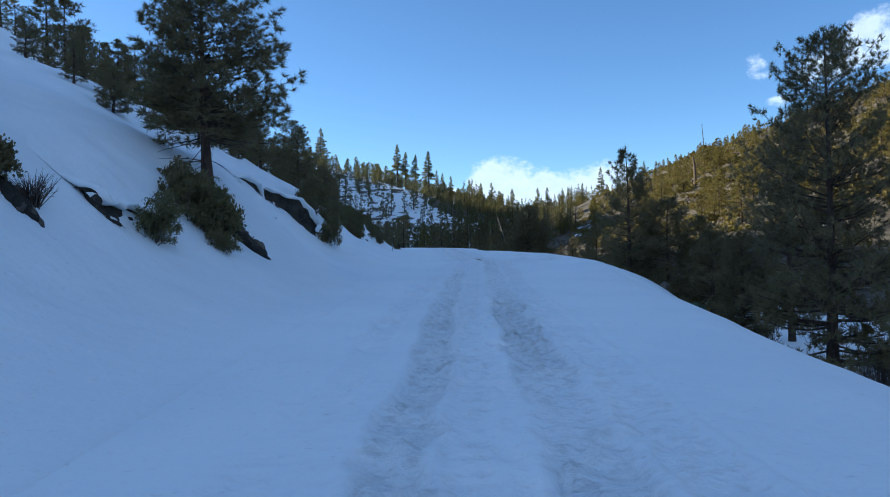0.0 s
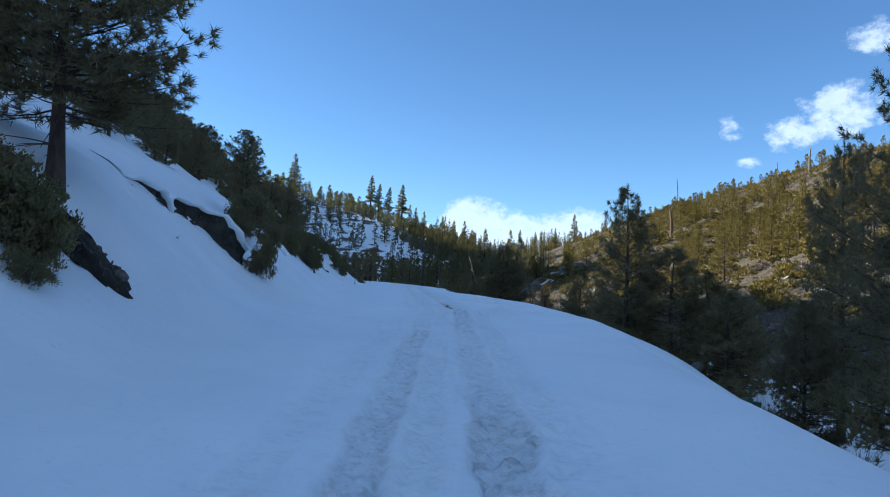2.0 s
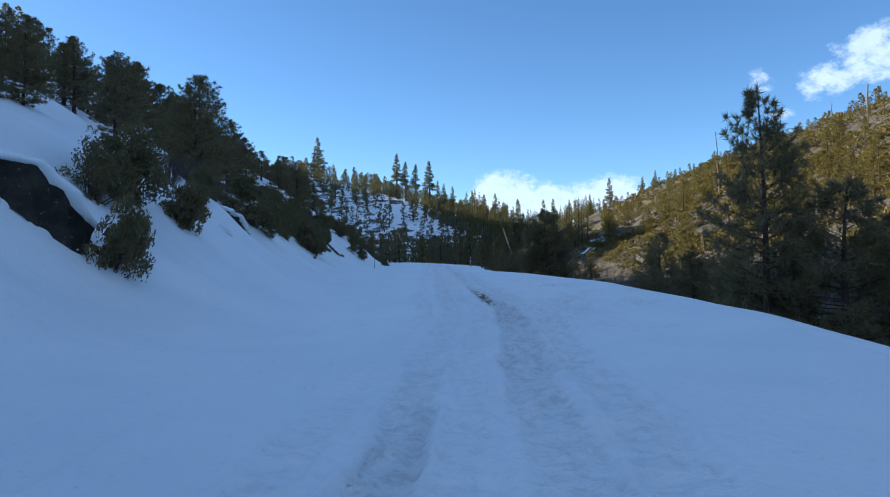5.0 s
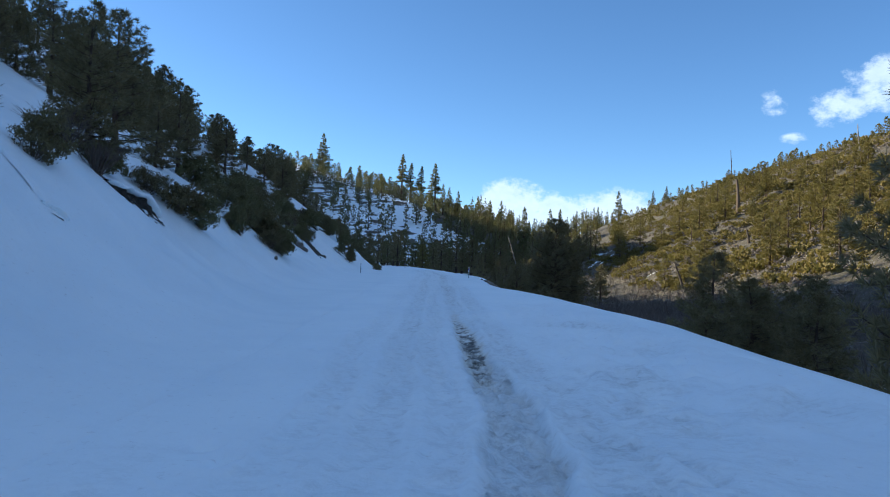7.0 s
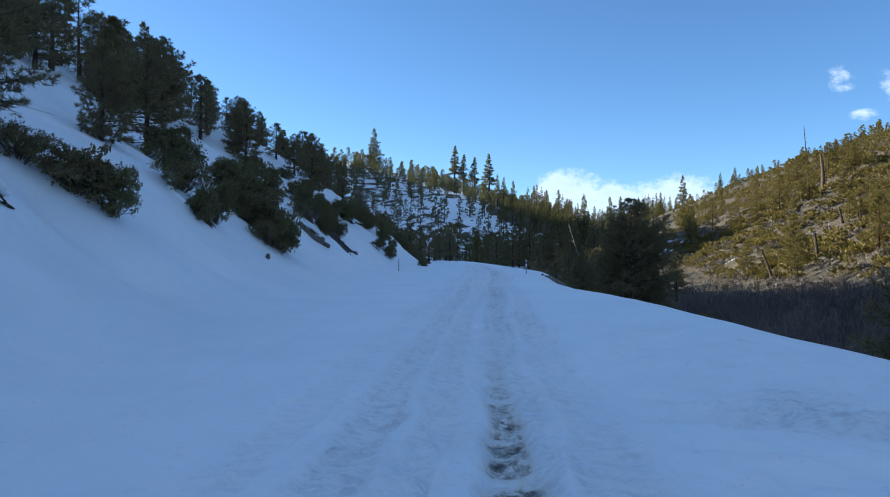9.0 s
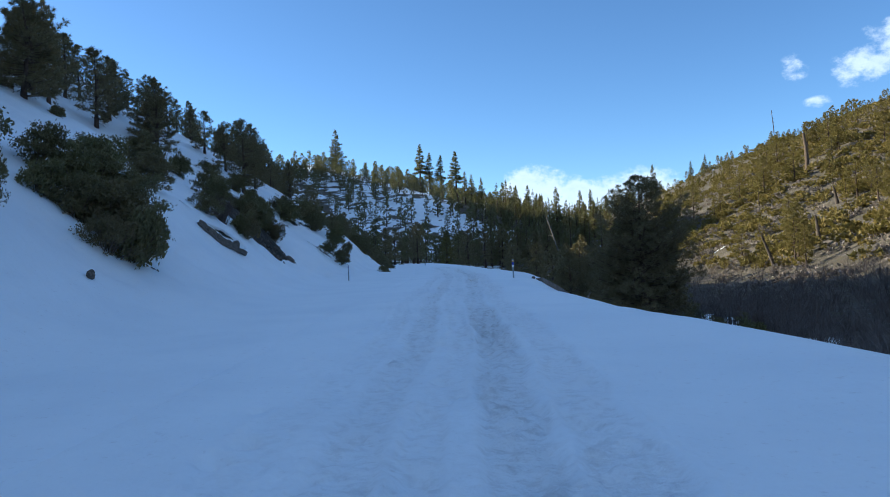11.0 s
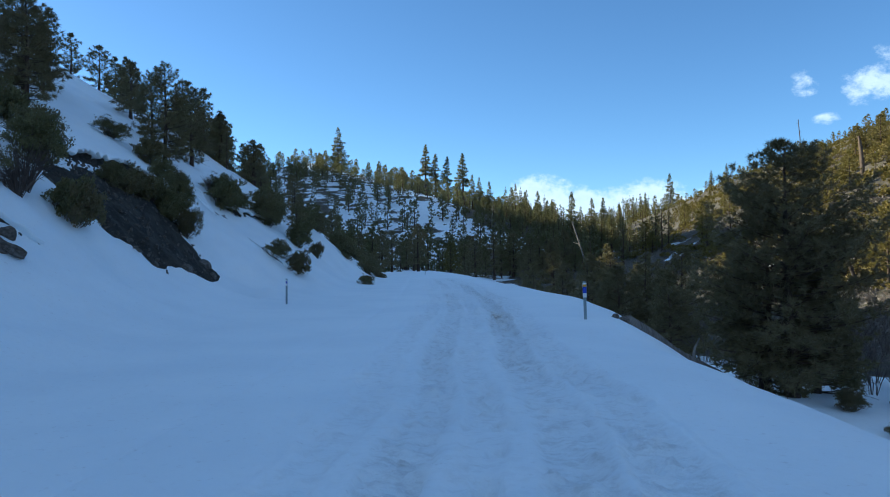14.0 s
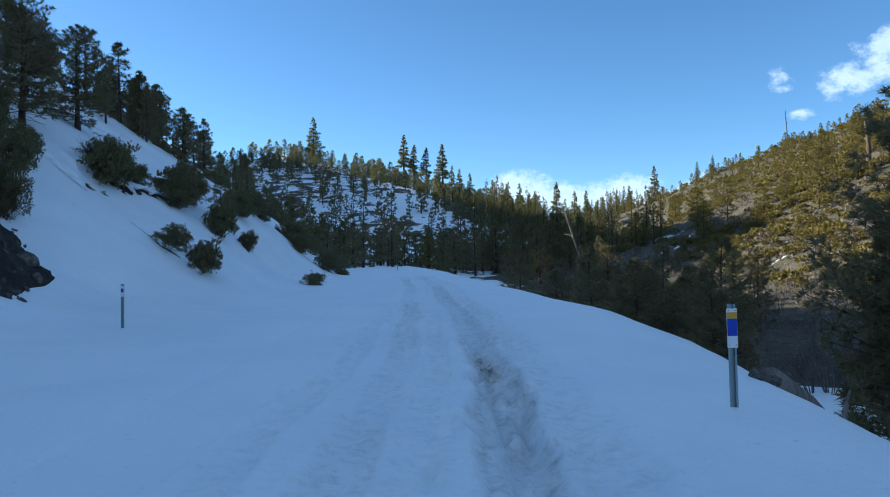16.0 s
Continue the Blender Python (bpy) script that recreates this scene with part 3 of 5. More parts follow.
def scrub(seed, R, H, stems):
    """Leafless brush: a fan of forked twigs."""
    rng = np.random.default_rng(seed)
    paths = []
    for k in range(stems):
        a, out = rng.uniform(0, 2 * np.pi), rng.uniform(.1, 1)
        tip = np.array([np.cos(a) * R * out, np.sin(a) * R * out, H * rng.uniform(.55, 1.05)])
        root = np.array([np.cos(a), np.sin(a), 0]) * .15 * R * rng.random() + np.array([0, 0, -.1])
        mid = root * .5 + tip * .5 + np.array([0, 0, .1 * H]) + rng.normal(0, .05 * R, 3)
        paths.append((np.stack([root, mid, tip]), np.array([.014, .009, .003]) * (.6 + .5 * H)))
        for b in range(2):
            e = mid + (tip - mid) * rng.uniform(.5, .9) + rng.normal(0, .16 * R, 3)
            paths.append((np.stack([mid, e]), np.array([.007, .0025]) * (.6 + .5 * H)))
    return tubes(paths, 3)


def scatter(arrays, places, rng):
    """Joins many turned and scaled copies of a few array meshes. places: rows of x, y, z, size. arrays: list of (verts, faces)."""
    vs, fs, base = [], [], 0
    for k, (x, y, z, sz) in enumerate(places):
        v, f = arrays[int(rng.integers(len(arrays)))]
        a = rng.uniform(0, 2 * np.pi)
        c, s_ = np.cos(a) * sz, np.sin(a) * sz
        w = np.stack([v[:, 0] * c - v[:, 1] * s_ + x, v[:, 0] * s_ + v[:, 1] * c + y, v[:, 2] * sz * rng.uniform(.9, 1.1) + z], 1)
        vs.append(w), fs.append(f + base)
        base += len(v)
    return np.concatenate(vs), np.concatenate(fs)


def at_land(x, y, sink=0.0):
    return float(land(x, y)) - sink

# ---- ground ----
def spread(*spans):
    """Joined number lines: (start, stop, step) spans."""
    out = [np.linspace(a, b, max(2, int(round((b - a) / st)) + 1))[:-1] for a, b, st in spans]
    return np.append(np.concatenate(out), spans[-1][1])


ROAD_Y0, ROAD_Y1, ROAD_W0, ROAD_W1 = -9.0, 168.0, -4.3, 5.2


def road_window(x, y):
    """1 inside the driven strip, 0 outside, with a soft rim."""
    u = x - rut_x(y)
    return np.clip((u - ROAD_W0) / 1.0, 0, 1) * np.clip((ROAD_W1 - u) / 1.0, 0, 1) * np.clip((y - ROAD_Y0) / 1.5, 0, 1) * np.clip((ROAD_Y1 - y) / 12, 0, 1)


def grid_mesh(name, X, Y, Z, mat):
    ny, nx = X.shape
    i, j = np.meshgrid(np.arange(ny - 1), np.arange(nx - 1), indexing="ij")
    a = i * nx + j
    faces = np.stack([a, a + 1, a + 1 + nx, a + nx], -1).reshape(-1, 4)
    return mesh_of(name, np.stack([X, Y, Z], -1).reshape(-1, 3), faces, mat)


gx = spread((-3000, -500, 250), (-500, -120, 12), (-120, -40, 3), (-40, -14, .8), (-14, 12, .4), (12, 40, 1.0), (40, 130, 3), (130, 460, 10), (460, 3000, 250))
gy = spread((-1500, -200, 200), (-200, -20, 10), (-20, 170, .5), (170, 300, 2.0), (300, 760, 6), (760, 1500, 60), (1500, 4000, 400))
X, Y = np.meshgrid(gx, gy)
Z = land(X, Y)
snow = 1.15 - 1.5 * np.clip((X - edge_x(Y) - 11) / 13, 0, 1)
over = np.clip((Y - 215) / 60, 0, 1) * np.clip((60 - X) / 35, 0, 1)
snow = snow * (1 - over) + over * np.minimum(.60, snow + .52)


def open_strip(x, y, lo, hi):
    """True in the treeless strip of snow that runs down the spur."""
    q, along = (x + 25) * -.863 - (y - 420) * .506, (x + 25) * .506 - (y - 420) * .863
    return (q > lo) & (q < hi) & (along > -12) & (along < 88)


snow = snow + .5 * open_strip(X, Y, -9, 10)
snow = np.where(X > 30, snow + .60 * np.exp(-((X - 54) / 13) ** 2), snow)
steep = np.clip((foot_x(Y) - X - 2) / 3, 0, 1) * np.clip((foot_x(Y) + 40 - X) / 1, 0, 1)
snow = snow - .10 * steep
sheet = grid_mesh("ground", X, Y, Z - .8 * np.clip((road_window(X, Y) - .35) * 2.2, 0, 1), ground_mat.m)
att = sheet.attributes.new("snow", 'FLOAT', 'POINT')
att.data.foreach_set("value", snow.astype(np.float32).ravel())
ground = tagged(new("ground", sheet), "snow-covered valley sides with bare brown soil on the sunny slope", "ground", kind="structure")

ux = spread((ROAD_W0, -3.2, .2), (-3.2, 1.8, .055), (1.8, 4.2, .1), (4.2, ROAD_W1, .2))
uy = spread((ROAD_Y0, 0, .4), (0, 122, .1), (122, ROAD_Y1, .3))
U, Y = np.meshgrid(ux, uy)
X = U + rut_x(Y)
win = road_window(X, Y)
dep, grit, churn = track(X, Y)
me = grid_mesh("road", X, Y, land(X, Y) - .035 + .039 * np.clip(win / .3, 0, 1) - win * (dep - .03), road_mat.m)
att = me.attributes.new("grit", 'FLOAT', 'POINT')
att.data.foreach_set("value", (grit * win).astype(np.float32).ravel())
att = me.attributes.new("worn", 'FLOAT', 'POINT')
att.data.foreach_set("value", (churn * win).astype(np.float32).ravel())
road = tagged(new("road", me), "snow-packed road with wheel ruts and grit showing through", "road", kind="structure")

# ---- trees ----
def tree_kind(name, seed, H, R, bare, detail, habit, needles, bark=None):
    tv, tf, cv, cf = conifer(seed, H, R, bare, detail, habit)
    return (H, mesh_of(name + "_trunk", tv, tf, bark or pine_bark), mesh_of(name + "_crown", cv, cf, needles, False))


NEAR = [tree_kind("near_pine", 10, 9.5, 3.3, .12, 3, "pine", pine_needles), tree_kind("near_pine", 11, 8.0, 2.4, .05, 3, "pine", pine_needles),
        tree_kind("near_pine", 12, 9.5, 3.0, .10, 3, "pine", pine_needles), tree_kind("near_pine", 13, 6.5, 2.3, .01, 3, "pine", pine_needles)]
CLOSE = [tree_kind("close_pine", 14, 9.5, 3.8, .10, 4, "pine", pine_needles), tree_kind("close_pine", 15, 12.5, 4.3, .07, 4, "pine", pine_needles),
         tree_kind("close_pine", 16, 7.4, 2.9, .24, 4, "pine", pine_needles)]
MID = [tree_kind("pine", 20 + k, 7.0, r, b, 2, "pine", pine_needles) for k, (r, b) in enumerate(((1.9, .10), (1.6, .18), (2.1, .14), (1.6, .06)))]
GOLD = [tree_kind("gold_pine", 30 + k, 8.0, r, b, 2, "pine", sunlit_needles) for k, (r, b) in enumerate(((1.9, .25), (2.2, .18), (1.7, .3)))]
TALL = [tree_kind("tall_fir", 40 + k, 20.0, r, b, 2, "fir", fir_needles) for k, (r, b) in enumerate(((3.0, .40), (3.7, .10), (3.3, .25), (2.1, .42)))]


def tree(kind, x, y, height, turn, label, name="pine_tree", group="", wide=1.0, z=None):
    H, trunk, crown = kind
    k = height / H
    ob = thing(name, label, "tree", Matrix.Translation((x, y, at_land(x, y) if z is None else z)) @ pose(0, 0, 0, 0, 0, turn), group)
    ob.scale = (k * wide, k * wide, k)
    part("trunk", trunk, ob), part("crown", crown, ob)
    return ob


# kind, x, y, height, turn, width
for kind, x, y, h, turn, wide in (
        (0, -7.85, 25.5, 7.6, 20, 1.12), (0, -21.7, 130.7, 7.6, 150, 1.0), (2, -22.7, 137.8, 6.4, 40, 1.15), (1, -11.8, 60.5, 6.1, 70, 1.0), (2, -13.8, 55.5, 3.8, 200, 1.1),
        (0, -13.5, 66.1, 7.2, 300, 1.15), (3, -16.5, 77.4, 4.5, 30, 1), (3, -14.5, 32.6, 2.1, 120, 1.3),
        (3, -13.1, 47.2, 2.2, 75, 1.1), (2, -14.7, 48.6, 2.5, 15, 1.1), (0, -15.2, 19, 5.0, 65, 1.0)):
    tree(CLOSE[2] if y < 30 else NEAR[kind], x, y, h, turn, "tall dark pine standing in snow above the road" if h > 7 else "dark green young pine rooted in the snowy bank", wide=wide, group="pines above the road")
for kind, x, y, h, turn, wide in ((2, 14.0, 25.0, 12.4, 40, .85), (3, 12.4, 28.6, 4.6, 90, .85), (0, 17.4, 34.8, 11.4, 10, .62), (1, 13.1, 48.8, 10.4, 220, .8), (3, 15.6, 47.4, 7.8, 170, 1.15), (3, 18.4, 50.3, 6.6, 60, 1.2),
                                  (3, 19.5, 47.5, 5.2, 130, 1.2), (3, 17.0, 44.5, 5.6, 15, 1.2), (1, 15.0, 67.7, 6.6, 10, 1.1), (3, 17.6, 70, 5.4, 80, 1.3), (3, 19.6, 74, 5.0, 140, 1.2), (3, 22.0, 71.5, 5.6, 200, 1.3), (3, 18.5, 64.5, 5.2, 250, 1.2), (3, 13.8, 65.4, 4.2, 310, 1.2), (1, 21.6, 78, 5.0, 60, 1.2),
                                  (1, 13.9, 112.3, 10.8, 150, 1.1), (3, 13.4, 114.2, 8.6, 20, 1.0), (3, 15.9, 114.5, 7.0, 100, .95), 
                                  (1, 16.6, 138, 8.5, 35, 1.1), (3, 14.0, 133, 5.8, 75, 1.2), (3, 12.0, 142, 7.4, 35, 1.1), (1, 16.5, 150, 9.0, 75, 1.0)):
    tree(CLOSE[1] if y < 27 else CLOSE[0] if y < 30 or 111 < y < 113 else NEAR[kind], x, y, h, turn, "shaded dark bushy pine growing from the gully below the road", wide=wide, group="pines in the gully")
for k, (x, y, h) in enumerate(((-13.5, 41, 4.6), (-24.5, 66.5, 7.7), (-26, 81.9, 6.9), (-12.9, 45.2, 2.9), (-26.8, 76.3, 5.8), (-28.1, 72.6, 7.8), (-32.7, 100.9, 7.7), (-29, 107.2, 7.5), (-17.4, 83.4, 6.5), (-33.9, 118, 6.8), (-38.2, 130.3, 5.4),
                                (-33.4, 107.7, 6.1), (-33.4, 127, 6.3), (-31.6, 132.9, 6.1), (-40.6, 155.8, 5.0), (-37, 154.8, 5.2), (-28.4, 149.2, 6.0), (-26.6, 148.8, 2.8), (-35.6, 178.9, 6.5), (-32.9, 179.7, 5.1), (-36.2, 133.4, 5.5), (-43.5, 147.6, 4.1),
                                (-26.2, 138.3, 5.6), (-40.5, 176.8, 7.0), (-31.1, 181.8, 5.3), (-36.4, 154.2, 4.5), (-38, 177.9, 6.4), (-40.3, 130.5, 5.3), (-16.6, 47.7, 6.2), (-26.9, 63.5, 7.4), (-29.4, 90.8, 7.0), (-17.2, 38.3, 3.0), (-18.5, 36.9, 3.2), (-21.3, 43.5, 4.6), (-24, 42, 3.6), (-29.3, 83.3, 4.8), (-37.7, 114.4, 6.4), (-41.1, 139, 5.0),
                                (-14.9, 141, 3.0), (-41.3, 176.7, 5.8), (-32.8, 173.4, 4.6), (-28.7, 155.2, 6.7), (-36.4, 180.4, 7.1), (-27.4, 156.1, 5.6), (-24.4, 158.8, 4.7), (-30.6, 180.3, 6.4), (-24.5, 158.4, 4.9), (-27.2, 156.2, 5.4), (-25.8, 154.0, 3.9), (-29.7, 102.5, 6.5), (-31.5, 112, 6.5), (-35, 117.1, 7.4), (-31.7, 121.4, 7.1), (-27.5, 124, 7.0), (-29.6, 127, 6.8), (-27, 96, 5.5), (-28.5, 99, 5.8), (-28.4, 190, 6.0), (-31.1, 199, 6.5), (-25.9, 205, 6.0))):
    h *= .74 if y < 75 else 1
    near = x > -31 and y < 140
    tree(NEAR[(2, 1, 0, 3)[k % 4]] if near else MID[k % 4], x, y, h, k * 67, "dark green pine on the snowy slope above the road", wide=1.0 + .1 * (k % 3), group="pines on the slope")
rng = np.random.default_rng(5)
for k, (x, y, h) in enumerate(((-31, 62, 8.6), (-27.1, 60.8, 8.4), (-28.2, 77.4, 4.6), (-30.2, 90.1, 5.9), (-30.1, 93.5, 6.5), (-34.3, 114.9, 6.3), (-36.8, 125.3, 6.1), (-31.6, 132.1, 5.0), (-35.8, 132, 5.2), (-41.9, 147.5, 4.3), (-30.1, 142.2, 5.0), (-34.8, 149.8, 3.7), (-41.3, 151.7, 4.3), (-41, 159.8, 4.9), (-40.4, 176.7, 5.4),
                                (-40.9, 165, 5.6), (-40.9, 177, 6.0), (-36.2, 178.6, 5.8), (-38.4, 184, 6.5), (-34.9, 188, 6.4), (-40.9, 186.3, 6.8), (-37, 197, 6.4), (-27.4, 53, 8.2), (-31.1, 57, 9.4), (-35.1, 118, 5.1), (-27.4, 96.3, 5.9), (-31.2, 103.5, 7.0))):
    h *= .74 if y < 75 else 1
    tree(MID[k % 4], x, y, h, k * 83, "dark green pine on the snowy slope above the road", wide=1.15 + .1 * (k % 3), group="pines on the slope")
n = 0
while n < 58:
    y = rng.uniform(20, 245)
    d = rng.uniform(30, 75)
    x = float(foot_x(y)) - d
    if value_noise(x / 9, y / 9, 77) + .25 < rng.uniform(-.6, .6):
        continue
    tree(MID[n % 4], x, y, rng.uniform(4.5, 7.8) * (.7 if y < 80 else 1), rng.uniform(0, 360), "dark green pine on the snowy slope above the road", wide=rng.uniform(.9, 1.3), group="pines on the slope")
    n += 1

# tall conifers on the spur and at the head of the valley
for k, (x, y, h, kind) in enumerate(((-92.6, 536, 29, 1), (-32.0, 490, 29.5, 3), (-26.3, 492, 26, 3), (-19.2, 488, 26.5, 3), (-10.6, 500, 32.5, 3), (-4.5, 460, 18.9, 2), (-0.7, 455, 18.4, 2), (4.8, 470, 19.0, 1), (10.2, 500, 13, 2),
                                      (18.7, 520, 23, 0), (27.3, 520, 23, 2), (34.9, 520, 26, 0), (39.1, 500, 22, 2), (32.2, 330, 25, 1), (74.6, 560, 30, 1), (82, 560, 27, 0), (93, 560, 18, 1), (110, 560, 18, 1), (115.8, 520, 23.9, 1),
                                      (128.3, 480, 11, 1), (136.9, 480, 11, 2), (34.1, 420, 15.2, 1), (24.4, 300, 17, 1), (37.5, 318, 16, 2), (43, 335, 18, 1), (18.2, 310, 14, 1), (49.5, 350, 17, 2))):
    tree(TALL[kind], x, y, h, k * 50, "tall narrow dark green conifer on the wooded ridge", "fir_tree", "tall conifers on the ridge", 1.35 if kind == 3 or k == 0 else 1.1)
# trees at the bend
for k, (x, y, h, gold) in enumerate(((-7.7, 262, 9.4, 1), (-13.8, 240, 10.4, 0), (-19.2, 235, 8.9, 0), (-1, 250, 11.5, 0), (3.6, 260, 10.9, 0), (8.7, 268, 11.5, 0), (12.7, 262, 10, 0), (-16.1, 252, 9, 0), (-22.7, 246, 9.5, 0), (17.5, 255, 10, 0), (-26.9, 238, 8, 0), (21.9, 268, 12, 0), (-4.1, 270, 10, 0))):
    tree((GOLD if gold else MID)[k % 3], x, y, h, k * 41, "yellow-green pine beyond the bend of the road" if gold else "dark green pine beyond the bend of the road", wide=1.25, group="pines beyond the bend")

# shaded gully beyond the markers
n = 0
while n < 26:
    x, y = rng.uniform(8, 44), rng.uniform(122, 262)
    if x < float(edge_x(y)) + 7 or (x > 18 and y < 165) or x > 34:
        continue
    tree(MID[n % 4], x, y, rng.uniform(5.5, 9.5), rng.uniform(0, 360), "dark pine crowded in the shaded gully below the road", wide=rng.uniform(1.0, 1.4), group="pines in the gully")
    n += 1

# sunlit slope across the gully: the nearer pines one by one, the others with the far woods
n, further = 0, []
while n + len(further) < 390:
    x, y = rng.uniform(46, 215), rng.uniform(95, 520)
    if x < 46 + max(0, 150 - y) * .3 or value_noise(x / 22, y / 22, 78) + .35 < rng.uniform(-.6, .7):
        continue
    if y > 290 or x > 120:
        further.append((x, y, at_land(x, y, .1), rng.uniform(.5, 1.05)))
        continue
    tree(GOLD[n % 3], x, y, rng.uniform(6, 10.5), rng.uniform(0, 360), "yellow-green pine standing on the sunlit dry slope", wide=rng.uniform(.9, 1.25), group="pines on the sunny slope")
    n += 1


# ---- far woods and brush ----
def stuff(name, label, category, verts, faces, mat, smooth=False):
    return tagged(new(name, mesh_of(name, verts, faces, mat, smooth)), label, category, kind="stuff")


def far_set(seed, H, R, bare, habit, detail=1):
    tv, tf, cv, cf = conifer(seed, H, R, bare, detail, habit)
    tf = np.concatenate([tf[:, [0, 1, 2]], tf[:, [0, 2, 3]]])
    return (tv, tf), (cv, cf)


def woods(name, label, sets, places, needles):
    """Two objects: the trunks and the crowns of many far trees."""
    state = int(rng.integers(1 << 30))
    for what, k, mat in (("trunks", 0, pine_bark), ("crowns", 1, needles)):
        v, f = scatter([st[k] for st in sets], places, np.random.default_rng(state))
        stuff(name + "_" + what, label, "forest", v, f, mat, k == 0)


PINES = [far_set(50 + k, 8, 1.9, .15, "pine") for k in range(3)]
FIRS = [far_set(60 + k, 17, 3.3, .15, "fir") for k in range(3)]


def places_in(count, xs, ys, sizes, keep):
    out = []
    while len(out) < count:
        x, y = rng.uniform(*xs), rng.uniform(*ys)
        if keep(x, y):
            out.append((x, y, at_land(x, y, .2), rng.uniform(*sizes)))
    return out


def thick(x, y, seed, size, bias):
    return value_noise(x / size, y / size, seed) + bias > rng.uniform(-.7, .7)


woods("spur_woods", "dark pines scattered over the snowy spur beyond the bend", PINES, places_in(780, (-150, 35), (262, 560), (.9, 1.6), lambda x, y: x > -150 + (560 - y) * .1 and x < -8 + (y - 285) * .05 + 40 and thick(x, y, 120, 25, .4) and (rng.random() < .25 or not open_strip(x, y, -7, 20))), fir_needles)
woods("ridge_woods", "tall dark conifers closing the head of the valley", FIRS, places_in(280, (10, 190), (430, 720), (.6, 1.2), lambda x, y: x < 40 + (y - 430) * .55 and x > 12), fir_needles)
woods("valley_woods", "dark conifers on the shaded valley floor", FIRS, places_in(90, (4, 62), (275, 440), (.55, 1.0), lambda x, y: x > 0 + (y - 275) * .05 and not open_strip(x, y, -9, 26)), fir_needles)
woods("slope_woods", "yellow-green pines scattered over the sunlit slope", PINES, places_in(300, (55, 300), (60, 620), (.4, .95), lambda x, y: x > 60 + abs(y - 230) * .12 and thick(x, y, 121, 30, .2)), sunlit_needles)
woods("hill_woods", "yellow-green pines along the crest of the sunlit slope", [far_set(36 + k, 8, 1.9, .22, "pine") for k in range(3)], further, sunlit_needles)
woods("crest_woods", "dark pines along the crest above the road", PINES, places_in(130, (-200, -60), (-40, 420), (.7, 1.3), lambda x, y: x < float(foot_x(y)) - 58 and thick(x, y, 122, 20, .3)), pine_needles)


def low_bush(seed, leaf, count):
    g = np.random.default_rng(seed)
    d = g.normal(0, 1, (count, 3))
    d[:, 2] = np.abs(d[:, 2]) * .8
    d /= np.linalg.norm(d, axis=1)[:, None]
    lobes = g.normal(0, 1, (6, 3))
    lobes /= np.linalg.norm(lobes, axis=1)[:, None]
    r = .62 + .38 * np.clip((d @ lobes.T).max(1) * 2 - 1, 0, 1)
    c = d * (r * g.uniform(.55, 1, count) ** .5)[:, None] * np.array([1, 1, .62]) + np.array([0, 0, .25])
    return spikes(g, c, d + np.array([0, 0, .3]), 4, leaf, leaf * .42, .9)


CHAP = [low_bush(130 + k, .30, 35) for k in range(4)]
DRY = [low_bush(136 + k, .33, 19) for k in range(4)]
v, f = scatter(CHAP, places_in(2300, (44, 130), (80, 330), (.8, 2.4), lambda x, y: x > 47 and thick(x, y, 123, 12, .15)), rng)
w, g_ = scatter(DRY, places_in(1700, (105, 250), (100, 520), (1.3, 3.2), lambda x, y: thick(x, y, 123, 14, .4)), rng)
v, f = np.concatenate([v, w]), np.concatenate([f, g_ + len(v)])
stuff("chaparral", "yellow-green evergreen brush covering the sunlit slope", "brush", v, f, chaparral_leaves)
v, f = scatter(DRY, places_in(2300, (26, 170), (60, 360), (.7, 1.9), lambda x, y: x > 33 and thick(x, y, 124, 12, .3)), rng)
stuff("grey_brush", "grey-brown leafless brush on the dry slope", "brush", v, f, sage_leaves)
TWIGS = [scrub(140 + k, 1.0, 1.5, 9) for k in range(4)]
v, f = scatter(TWIGS, places_in(330, (16, 52), (60, 260), (.8, 1.9), lambda x, y: x > 19 + 6 * value_noise(0, y / 14, 9) and thick(x, y, 125, 10, .2)) + places_in(330, (18, 44), (74, 150), (1.0, 2.2), lambda x, y: x > 20 + 3 * value_noise(0, y / 8, 10)) + places_in(110, (18, 27), (94, 118), (.9, 1.7), lambda x, y: x > 19.6 + 1.6 * value_noise(0, y / 6, 10)), rng)
stuff("gully_brush", "bare grey twigs of brush filling the shaded gully", "brush", v, f, twig_bark)
v, f = scatter(CHAP, places_in(260, (-110, 20), (225, 460), (.5, 1.3), lambda x, y: thick(x, y, 126, 14, .1)), rng)
stuff("spur_brush", "low dark brush poking through snow on the spur", "brush", v, f, shrub_leaves)

# ---- shrubs on the bank ----
SHRUBS = []
for k, (R, H, cnt) in enumerate(((1.5, 1.9, 860), (1.3, 1.4, 740), (1.7, 2.3, 920), (1.0, 1.0, 560))):
    tv, tf, lv, lf = shrub(150 + k, R, H, cnt, .092, 23, 8)
    SHRUBS.append((R, H, mesh_of("shrub_stems", tv, tf, shrub_twigs), mesh_of("shrub_leaves", lv, lf, shrub_leaves, False)))


def bush(kind, x, y, R, height, turn, sink=.25, group="shrubs on the bank", label="dark green broad-leaved shrub half buried in the snowy bank"):
    r, h, stems, foliage = SHRUBS[kind]
    ob = thing("shrub", label, "shrub", Matrix.Translation((x, y, at_land(x, y, sink))) @ pose(0, 0, 0, 0, 20 if x < 0 else 0, 0) @ pose(0, 0, 0, 0, 0, turn), group)
    ob.scale = (R / r, R / r, height / h)
    part("branchwork", stems, ob), part("foliage", foliage, ob)
    return ob


